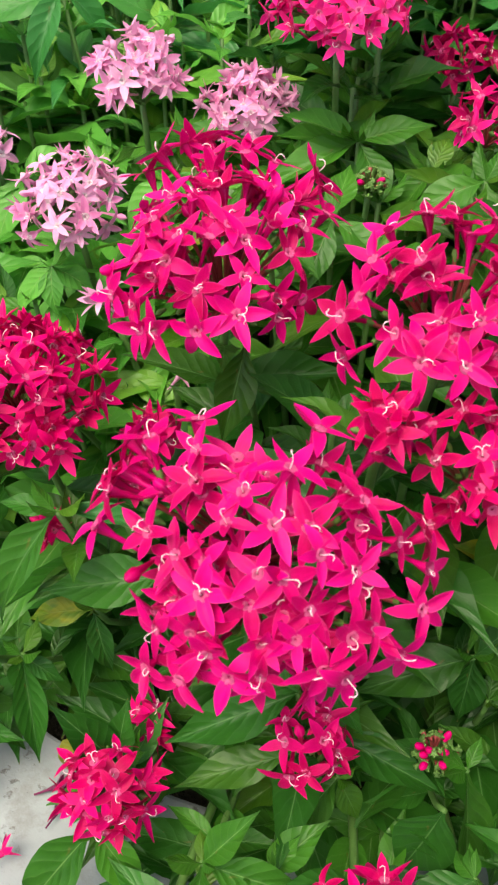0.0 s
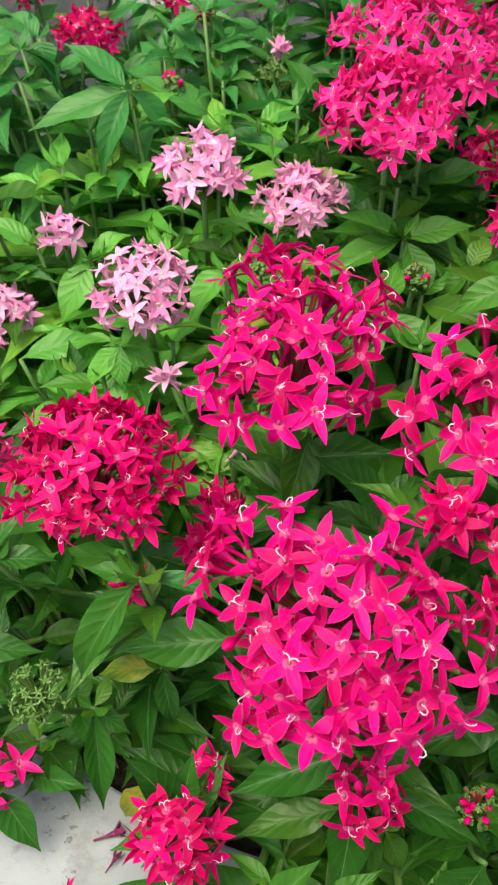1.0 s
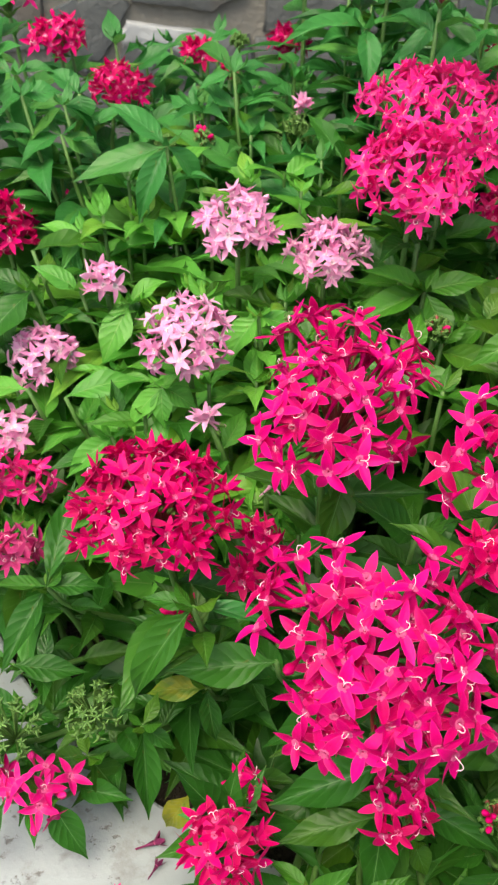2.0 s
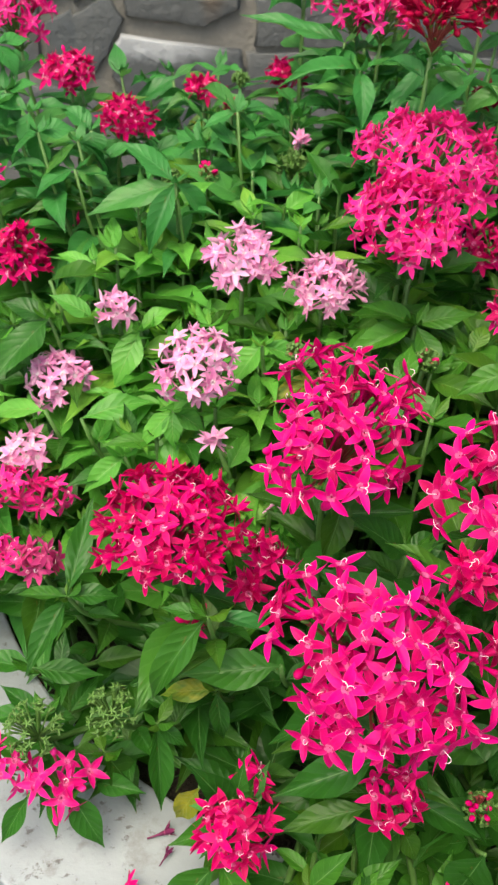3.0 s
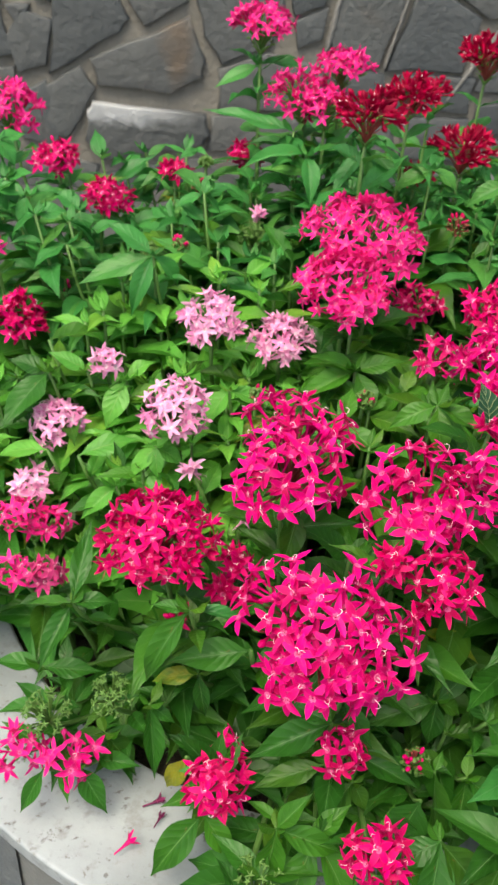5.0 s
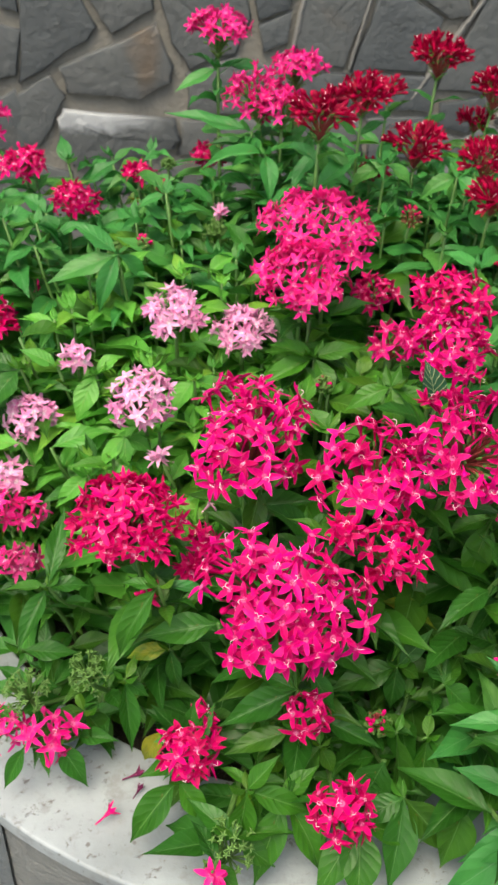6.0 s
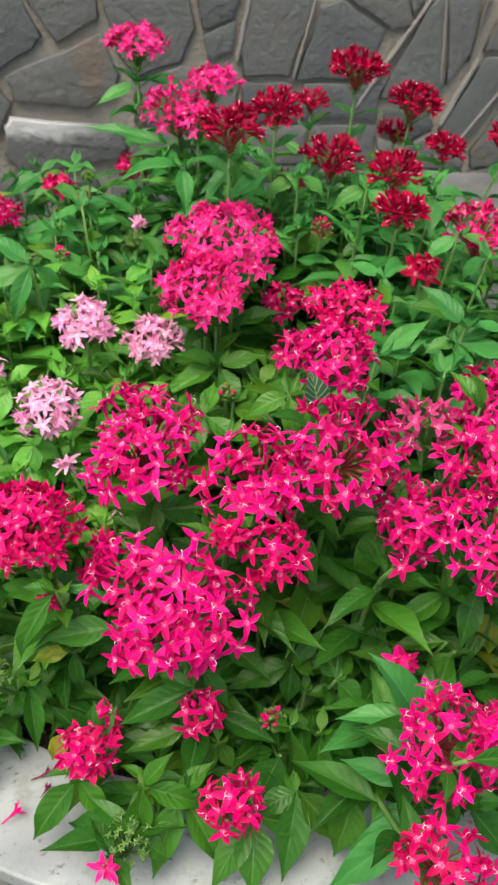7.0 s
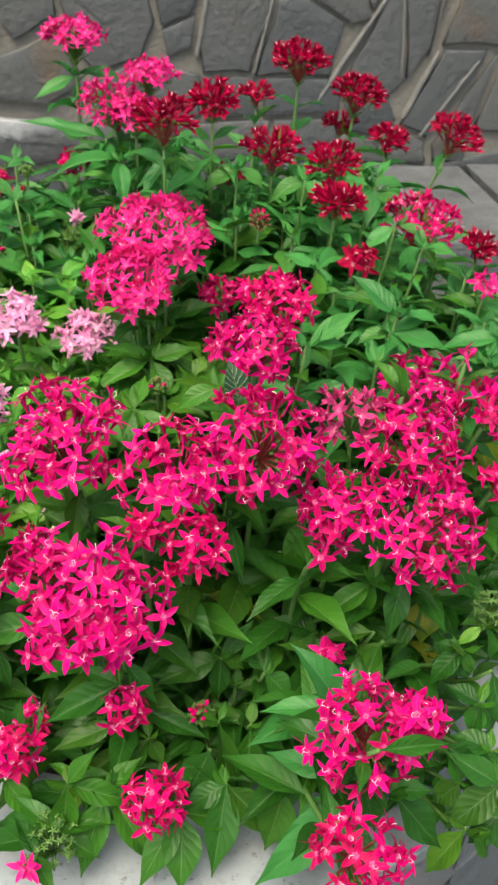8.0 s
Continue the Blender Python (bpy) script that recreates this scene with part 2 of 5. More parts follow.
class Shape:
    """Collects vertices and faces of one mesh."""

    def __init__(self):
        self.v, self.f, self.uv, self.s = [], [], [], []

    def grid(self, rows, slot=0, uvs=None, closed=False):
        start, n = len(self.v), len(rows[0])
        for i, row in enumerate(rows):
            for j, p in enumerate(row):
                self.v.append(tuple(p))
                self.uv.append((i / max(1, len(rows) - 1), j / max(1, n - 1)) if uvs is None else uvs[i][j])
        for i in range(len(rows) - 1):
            for j in range(n if closed else n - 1):
                k = (j + 1) % n
                self.f.append((start + i * n + j, start + i * n + k, start + (i + 1) * n + k, start + (i + 1) * n + j))
                self.s.append(slot)

    def tube(self, pts, radii, sides=5, slot=0, cap=False):
        rows = []
        pts = [Vector(p) for p in pts]
        for i, p in enumerate(pts):
            d = (pts[min(i + 1, len(pts) - 1)] - pts[max(i - 1, 0)]).normalized()
            a = d.orthogonal().normalized() if i == 0 else (a - d * a.dot(d)).normalized()
            b = d.cross(a)
            rows.append([p + (a * math.cos(2 * math.pi * k / sides) + b * math.sin(2 * math.pi * k / sides)) * radii[i] for k in range(sides)])
        self.grid(rows, slot, closed=True)
        if cap:
            n = len(self.v)
            self.f.append(tuple(n - sides + k for k in range(sides)))
            self.s.append(slot)

    def mesh(self, name, mats, smooth=True):
        return mesh_of(name, self.v, self.f, self.uv, mats, self.s, smooth)


# ---- florets: five pointed petals on a slender tube ----
def floret_mesh(name, colour, rng, opening, stigma=True, wide=1.0):
    """Unit floret: petals reach about 1 from the axis, which is z; the throat lies at the origin. opening 1 flat, 0 upright."""
    s = Shape()
    pet, thr = PETAL[colour], THROAT["pink" if colour == "pink" else "wine" if colour == "wine" else "magenta"]
    for k in range(5):
        a = 2 * math.pi * k / 5 + rng.uniform(-0.10, 0.10)
        lift = (1 - opening) * 1.25 + rng.uniform(-0.12, 0.40)
        curl = rng.uniform(-0.75, 0.55) * (0.4 + opening)
        long = rng.uniform(0.92, 1.16)
        roll = rng.uniform(-0.5, 0.5)
        width = 0.205 * wide * rng.uniform(0.9, 1.1)
        crease = rng.uniform(-0.05, 0.85)
        rows = []
        r, z, ang = 0.13, 0.0, lift
        steps = ((0.0, 0.74), (0.16, 0.93), (0.34, 1.0), (0.56, 0.86), (0.76, 0.57), (0.90, 0.27), (1.0, 0.02))
        last = 0.0
        for t, w in steps:
            d = (t - last) * 0.90 * long
            last = t
            ang += curl * d
            r, z = r + math.cos(ang) * d, z + math.sin(ang) * d
            row = []
            for e in (-1, -0.5, 0, 0.5, 1):
                off = e * w * width
                fold = (abs(e) - 0.4 * e * e) * w * width * crease * 1.5 * (1 - 0.5 * t) + roll * off * t
                rr, zz = r - math.sin(ang) * fold, z + math.cos(ang) * fold
                row.append((math.cos(a) * rr - math.sin(a) * off, math.sin(a) * rr + math.cos(a) * off, zz))
            rows.append(row)
        s.grid(rows, 0)
    # throat: a raised hairy ring round the mouth of the tube
    rings = []
    for rad, z in ((0.205, 0.03), (0.18, 0.055), (0.11, 0.04), (0.04, -0.06)):
        rings.append([(math.cos(2 * math.pi * j / 12) * rad * (1 + 0.06 * rng.uniform(-1, 1)), math.sin(2 * math.pi * j / 12) * rad, z + 0.015 * rng.uniform(-1, 1)) for j in range(12)])
    s.grid(rings, 1, closed=True)
    bend = rng.uniform(-0.25, 0.25)
    s.tube([(0, 0, 0), (bend * 0.3, 0, -0.55), (bend, 0, -1.35)], [0.20, 0.085, 0.065], 6, 0)
    if stigma:
        # the style stands out of the throat and ends in one curled branch, now and then two
        b = rng.uniform(0, 2 * math.pi)
        c, d = math.cos(b), math.sin(b)
        h = rng.uniform(0.20, 0.36)
        tip = Vector((0.10 * c, 0.10 * d, h))
        s.tube([(0, 0, -0.02), (0.03 * c, 0.03 * d, h * 0.6), tip], [0.014, 0.015, 0.017], 5, 2)
        for sg in ((-1, 1) if rng.random() < 0.25 else (rng.choice((-1, 1)),)):
            out, across = Vector((c, d, 0)), Vector((-d, c, 0)) * sg
            s.tube([tip, tip + out * 0.09 + across * 0.05 + Vector((0, 0, 0.05)), tip + out * 0.13 + across * 0.15 + Vector((0, 0, 0.03)), tip + out * 0.09 + across * 0.22 - Vector((0, 0, 0.03)), tip + out * 0.13 + across * 0.27 - Vector((0, 0, 0.05))], [0.017, 0.019, 0.020, 0.017, 0.007], 5, 2, cap=True)
    return s.mesh(name, (pet, thr, STYLE))


def bud_mesh(name, colour, rng):
    """Closed bud: a club on a slender tube."""
    s = Shape()
    bend = rng.uniform(-0.25, 0.25)
    s.tube([(bend, 0, -1.35), (bend * 0.4, 0, -0.6), (0, 0, 0), (0, 0, 0.22), (0, 0, 0.45), (0, 0, 0.6)], [0.06, 0.07, 0.12, 0.21, 0.16, 0.02], 7, 0)
    return s.mesh(name, (PETAL[colour],))


def upright_mesh(name, colour, rng):
    """Half-open flower seen in the dark red heads: a long tube with short petals held up round a pale mouth."""
    s = Shape()
    bend = rng.uniform(-0.3, 0.3)
    s.tube([(bend, 0, -1.5), (bend * 0.4, 0, -0.7), (0, 0, 0)], [0.07, 0.10, 0.22], 6, 0)
    for k in range(5):
        a = 2 * math.pi * k / 5 + rng.uniform(-0.15, 0.15)
        out = rng.uniform(0.15, 0.55)
        rows = []
        for t, w in ((0, 0.15), (0.35, 0.21), (0.75, 0.14), (1.0, 0.01)):
            r, z = 0.17 + out * t * t, 0.62 * t
            rows.append([(math.cos(a) * r - math.sin(a) * e * w, math.sin(a) * r + math.cos(a) * e * w, z + abs(e) * 0.03) for e in (-1, 0, 1)])
        s.grid(rows, 0)
    s.tube([(0, 0, 0), (0.03, 0, 0.45), (0.06, 0.02, 0.62)], [0.022, 0.024, 0.030], 5, 1, cap=True)
    return s.mesh(name, (PETAL[colour], STYLE))


rng = random.Random(7)
FLORETS = {}
for tone in PETAL:
    FLORETS[tone] = [floret_mesh("floret_" + tone, tone, rng, rng.uniform(0.72, 1.0), rng.random() < 0.5) for _ in range(10)]
    FLORETS[tone + "_half"] = [floret_mesh("floret_half_" + tone, tone, rng, rng.uniform(0.25, 0.5), rng.random() < 0.4) for _ in range(3)]
    FLORETS[tone + "_bud"] = [bud_mesh("bud_" + tone, tone, rng) for _ in range(2)]
for tone in ("wine", "faded", "crimson"):
    FLORETS[tone + "_up"] = [upright_mesh("upright_floret_" + tone, tone, rng) for _ in range(4)]


# ---- leaves ----
def leaf_mesh(name, rng, colour, droop, fold, belly, wave):
    """Unit blade along x, one long and one wide, with a short stalk, a grooved midrib and a drawn-out tip."""
    s = Shape()
    rows, uvs = [], []
    n = 13
    x, z, ang, last = 0.0, 0.0, 0.35 * droop, 0.0
    side = rng.uniform(-0.10, 0.10)
    for i in range(n):
        t = i / (n - 1)
        ang -= droop * (t - last) * 1.5
        x, z = x + math.cos(ang) * (t - last), z + math.sin(ang) * (t - last)
        last = t
        w = 0.035 + 0.965 * (math.sin(math.pi * min(1, max(0, (t - 0.06) / 0.94)) ** belly) ** 1.32) if 0.06 < t else 0.035
        w = max(0.012, w * (1 - 0.42 * t * t))
        row, uv = [], []
        for j in range(9):
            e = (j - 4) / 4
            y = e * w * 0.5
            lift = fold * abs(e) ** 1.3 * w * 0.5 - 0.012 * (1 - min(1, abs(e) * 4))
            lift += wave * math.sin(t * 11 + (1.3 if e > 0 else 0)) * e * e * w * 0.10
            lift -= 0.05 * e * e * e * e * w
            row.append((x - math.sin(ang) * lift * 0.4, y + side * math.sin(t * 2.6) * 0.5, z + lift * 0.4))
            uv.append((t, 0.5 + e * 0.5))
        rows.append(row)
        uvs.append(uv)
    s.grid(rows, 0, uvs)
    return s.mesh(name, (LEAF[colour],))


LEAVES = {}
for tone in LEAF:
    LEAVES[tone] = [leaf_mesh("leaf_" + tone, rng, tone, rng.uniform(0.1, 0.75), rng.uniform(0.25, 0.7), rng.uniform(0.70, 0.86), rng.uniform(0.3, 1.3)) for _ in range(8)]


def leaf(parent, base, tip, width, tone, rng, up=(0, 0, 1), twist=0.0, blades=None):
    """One leaf under parent (which stands unturned), from base to tip in the world."""
    base, tip = Vector(base), Vector(tip)
    d = tip - base
    length = d.length
    d.normalize()
    z = Vector(up)
    z = (z - d * z.dot(d)).normalized()
    y = z.cross(d)
    m = Matrix((d, y, z)).transposed().to_4x4() @ Matrix.Rotation(twist, 4, "X")
    m = m @ Matrix.Diagonal((length, width, length, 1))
    m.translation = base - parent.matrix_basis.translation
    if blades is not None:
        blades.append((rng.choice(LEAVES[tone]), m))
        return None
    return part("leaf", rng.choice(LEAVES[tone]), parent, m)


# ---- plants ----
CX, CY, R_OUT, R_IN = 0.085, 0.585, 0.452, 0.352
KERB_Z, SOIL_Z, GROUND_Z, WALL_Y = 0.22, 0.205, 0.02, 2.15


def rooted(x, y, pull):
    """Where a stem that carries something over (x, y) comes out of the soil."""
    x, y = x + (CX - x) * pull, y + (CY - y) * pull
    d = math.hypot(x - CX, y - CY)
    if d > R_IN - 0.03:
        x, y = CX + (x - CX) * (R_IN - 0.03) / d, CY + (y - CY) * (R_IN - 0.03) / d
    return Vector((x, y, SOIL_Z))


def curve_points(a, b, out, n=9):
    """From the soil at a to b, arriving along out."""
    reach = (b - a).length
    p1, p2 = a + Vector((0, 0, reach * 0.4)), b - out * reach * 0.35
    pts = []
    for i in range(n):
        t = i / (n - 1)
        pts.append(a * (1 - t) ** 3 + p1 * 3 * t * (1 - t) ** 2 + p2 * 3 * t * t * (1 - t) + b * t ** 3)
    return pts


def stem_part(parent, pts, r0, r1, tone="green"):
    s = Shape()
    o = parent.matrix_basis.translation
    n = len(pts)
    s.tube([p - o for p in pts], [r0 + (r1 - r0) * i / (n - 1) for i in range(n)], 7, 0, cap=True)
    return part("stem", s.mesh("stem", (STEM[tone],)), parent)


def along(pts, dist):
    """The point that lies dist before the end of the line, and the way there."""
    for i in range(len(pts) - 1, 0, -1):
        d = (pts[i] - pts[i - 1]).length
        if dist <= d:
            return pts[i].lerp(pts[i - 1], dist / d), (pts[i] - pts[i - 1]).normalized()
        dist -= d
    return None, None


def dress(plant, pts, rng, tone, first, size, turn=None, pairs=5, gap=0.03, single=9, blades=None):
    """Pairs of leaves, crossed from node to node, down a stem."""
    az = rng.uniform(0, math.pi) if turn is None else turn
    d, k = first, 0
    while k < pairs:
        p, way = along(pts, d)
        if p is None or p.z < SOIL_Z + 0.02:
            break
        full = size * (0.62 if k == 0 else 0.92 if k == 1 else 1.12)
        for sgn in (0, math.pi):
            a = az + sgn + rng.uniform(-0.35, 0.35)
            rise = rng.uniform(0.05, 0.55) - 0.12 * k
            flat = Vector((math.cos(a), math.sin(a), 0))
            dirn = (flat * math.cos(rise) + Vector((0, 0, 1)) * math.sin(rise) + way * 0.15).normalized()
            long = full * rng.uniform(0.75, 1.15)
            which = tone
            roll = rng.random()
            if roll < 0.003:
                which = "yellow"
            elif roll < 0.09:
                which = "deep" if tone == "fresh" else "mid"
            leaf(plant, p, p + dirn * long, long * rng.uniform(0.34, 0.44), which, rng, (0, 0, 1), rng.uniform(-0.5, 0.5), None if k < single else blades)
        az += math.pi / 2 + rng.uniform(-0.25, 0.25)
        d += gap * rng.uniform(0.8, 1.3)
        k += 1


def gather(s, blades, mats):
    """Adds blades, (mesh, matrix) each, to the shape s; mats lists the materials of its slots."""
    for me, m in blades:
        start, layer = len(s.v), me.uv_layers[0].data
        co = np.empty(len(me.vertices) * 3)
        me.vertices.foreach_get("co", co)
        mm = np.array(m)
        s.v += (co.reshape(-1, 3) @ mm[:3, :3].T + mm[:3, 3]).tolist()
        if me.name not in BLADE_UV:
            uv = [(0.0, 0.0)] * len(me.vertices)
            for loop in me.loops:
                uv[loop.vertex_index] = tuple(layer[loop.index].uv)
            BLADE_UV[me.name] = uv, [tuple(f.vertices) for f in me.polygons]
        uv, faces = BLADE_UV[me.name]
        s.uv += uv
        s.f += [tuple(start + k for k in f) for f in faces]
        s.s += [mats.index(me.materials[0])] * len(faces)


BLADE_UV = {}


def foliage(parent, blades):
    """The small and lower leaves of a shoot as one part: blades are (mesh, matrix in the parent's space)."""
    if blades:
        mats = list(dict.fromkeys(me.materials[0] for me, _ in blades))
        s = Shape()
        gather(s, blades, mats)
        part("foliage", s.mesh("foliage", mats), parent)


class Undergrowth:
    """Leaves and stems deep in the bed, gathered into one mesh."""
    matrix_basis = Matrix()
    blades, stems = [], Shape()


SEED = [100]
HEADS = []
LABELS = {
    "magenta": "leafy starcluster plant with a domed magenta flower head",
    "crimson": "leafy starcluster plant with a crimson red flower head",
    "pink": "leafy starcluster plant with a pale pink flower head",
    "rose": "leafy starcluster plant with a bright rose pink flower head",
    "wine": "leafy starcluster plant with a half-open dark red flower head",
    "faded": "leafy starcluster plant with a fading dusky pink flower head",
}


def bloom(x, y, z, radius, height, kind="magenta", count=0, tilt=15, side=0, leaves="deep", size=0.062, floret=0.0104, mix=(0.86, 0.08, 0.06), reach=92, pull=0.12, pairs=6, first=0.022, spots_at=(), behind=0, under=0):
    """A flowering stem: its head is a dome of florets about (x, y, z), leaning tilt degrees to the front and side degrees along x.
    mix: shares of open, half-open and closed florets. reach: the angle from the head's axis down to which florets stand."""
    SEED[0] += 1
    rng = random.Random(SEED[0])
    axis = Vector((math.sin(radians(side)), -math.sin(radians(tilt)), 1)).normalized()
    c = Vector((x, y, z))
    hub = c - axis * radius * 0.75
    HEADS.append((x, y, z, radius))
    plant = new("starcluster_plant")
    plant.matrix_basis = Matrix.Translation(rooted(x, y, pull))
    tagged(plant, LABELS[kind], "flower", "starcluster plants in the bed")
    pts = curve_points(plant.matrix_basis.translation.copy(), hub, axis)
    stem_part(plant, pts, 0.0026, 0.0017)
    # the head: pedicels, calyxes and tiny buds; the florets are its pieces
    s = Shape()
    quat = axis.to_track_quat("Z", "Y")
    # the large heads are packed tighter
    if radius > 0.022 and kind not in ("wine", "pink"):
        count, floret = int(count * 1.35), floret * 0.95
    spots = []
    top = 1 - math.cos(radians(reach))
    for i in range(count):
        f = (i + 0.5) / count
        th = math.acos(1 - f * top) + rng.uniform(-0.10, 0.10)
        ph = i * 2.39996 + rng.uniform(-0.35, 0.35)
        local = Vector((math.sin(th) * math.cos(ph) * radius, math.sin(th) * math.sin(ph) * radius, math.cos(th) * height)) * rng.uniform(0.74, 1.08)
        n = Vector((math.sin(th) * math.cos(ph) * 1.2, math.sin(th) * math.sin(ph) * 1.2, math.cos(th) + 0.1)).normalized()
        n = (n + Vector((rng.uniform(-1, 1), rng.uniform(-1, 1), rng.uniform(-0.6, 1))) * 0.48).normalized()
        spots.append((quat @ local, quat @ n))
    if spots_at:
        # florets that stand where they are told: degrees off the axis and round it
        spots = []
        for th, ph in list(spots_at) + [(rng.uniform(50, 92), rng.uniform(20, 160)) for _ in range(behind)]:
            th, ph = radians(th), radians(ph)
            f = Vector((math.sin(th) * math.cos(ph), math.sin(th) * math.sin(ph), math.cos(th)))
            local = Vector((f.x * radius, f.y * radius, f.z * height)) * rng.uniform(0.92, 1.05)
            n = Vector((f.x * 1.15, f.y * 1.15, f.z + 0.1)).normalized()
            n = (n + Vector((rng.uniform(-1, 1), rng.uniform(-1, 1), rng.uniform(-0.6, 1))) * 0.40).normalized()
            spots.append((quat @ local, quat @ n))
        for _ in range(under):
            # a deeper layer of florets seen between the outer ones
            f = Vector((rng.uniform(-0.9, 0.9), rng.uniform(-0.9, 0.9), rng.uniform(0.3, 1.0))).normalized()
            spots.append((quat @ (Vector((f.x * radius, f.y * radius, f.z * height)) * rng.uniform(0.62, 0.80)), quat @ (f + Vector((rng.uniform(-1, 1), rng.uniform(-1, 1), 0.3)) * 0.4).normalized()))
        count = len(spots)
    hubl = hub - c
    for p, n in spots:
        foot = p - n * floret * 1.3
        mid = hubl.lerp(foot, 0.55) + axis * radius * 0.06
        s.tube([hubl, mid, foot], [0.0008, 0.0007, 0.0009], 4, 0)
        s.tube([foot - n * 0.0012, foot + n * 0.0012, foot + n * 0.0030], [0.0007, 0.0013, 0.0009], 5, 1)
    for _ in range(int(count * 0.5)):
        p, n = rng.choice(spots)
        foot = hubl.lerp(p, rng.uniform(0.35, 0.7)) + Vector((rng.uniform(-1, 1), rng.uniform(-1, 1), rng.uniform(-1, 1))) * 0.004
        s.tube([foot, foot + n * 0.003, foot + n * 0.005], [0.0006, 0.0013, 0.0004], 5, 1)
    for k in range(5):
        a = 2 * math.pi * k / 5
        d = quat @ Vector((math.cos(a), math.sin(a), 0.5))
        k2 = min(1.0, radius / 0.032)
        s.tube([hubl - axis * 0.004 * k2, hubl + d * 0.007 * k2, hubl + d * 0.013 * k2], [0.0016 * k2, 0.0013 * k2, 0.0003], 4, 1)
    me = s.mesh("flower_head", (STEM["red" if kind in ("crimson", "wine", "magenta") else "green"], CALYX))
    head = part("flower_head", me, plant, Matrix.Translation(c - plant.matrix_basis.translation))
    for p, n in spots:
        r = rng.random()
        group = kind if r < mix[0] else kind + "_half" if r < mix[0] + mix[1] else kind + "_bud"
        if kind + "_up" in FLORETS and r < mix[0] and mix[2] >= 0.2:
            group = kind + "_up"
        q = n.to_track_quat("Z", "Y").to_matrix().to_4x4() @ Matrix.Rotation(rng.uniform(0, 6.28), 4, "Z")
        sc = floret * rng.uniform(0.86, 1.12) * (1.2 if kind == "wine" else 1.0)
        m = Matrix.Translation(p) @ q @ Matrix.Scale(sc, 4)
        part("floret" if not group.endswith("_bud") else "bud", rng.choice(FLORETS[group]), head, m)
    dress(plant, pts, rng, leaves, first, size, None, pairs, 0.027)
    return plant


def sprig(x, y, z, *tips, tone="deep", pull=0.25, pairs=0, size=0.0, up=(0, -0.35, 1), single=9, deep=False):
    """A leafy shoot with no flowers: tips are (x, y, z, width) of leaves that spring from its node at (x, y, z)."""
    SEED[0] += 1
    rng = random.Random(SEED[0])
    far = y > 0.42
    pairs, size = pairs or (5 if far else 3), size or (0.066 if far else 0.05)
    top = Vector((x, y, z))
    if deep:
        foot = rooted(x, y, pull)
        pts = curve_points(foot, top, (top - foot + Vector((0, 0, 0.15))).normalized(), 5)
        Undergrowth.stems.tube(pts, [0.0024, 0.0022, 0.0020, 0.0017, 0.0013], 5)
        dress(Undergrowth, pts, rng, tone, 0.006, size, None, pairs, 0.026, 0, Undergrowth.blades)
        return
    plant = new("starcluster_shoot")
    plant.matrix_basis = Matrix.Translation(rooted(x, y, pull))
    tagged(plant, "leafy green starcluster shoot without flowers in the bed", "plant", "starcluster shoots in the bed")
    out = (Vector((x, y, z)) - plant.matrix_basis.translation + Vector((0, 0, 0.15))).normalized()
    pts = curve_points(plant.matrix_basis.translation.copy(), top, out)
    stem_part(plant, pts, 0.0026, 0.0013)
    for tip in tips:
        leaf(plant, top, tip[:3], tip[3] * 0.9, tip[4] if len(tip) > 4 else tone, rng, up, rng.uniform(-0.25, 0.25))
    blades = []
    if len(tips) != 1:
        for k in range(4):
            a = rng.uniform(0, 6.28)
            d = Vector((math.cos(a), math.sin(a), 0.75)).normalized() * rng.uniform(0.010, 0.022)
            leaf(plant, top, top + d, d.length * 0.45, "mid" if tone == "deep" else tone, rng, (math.cos(a), math.sin(a), 0.3), 0.0, blades)
    dress(plant, pts, rng, tone, 0.028 if tips else 0.006, size, None, pairs, 0.026, single, blades)
    foliage(plant, blades)
    return plant


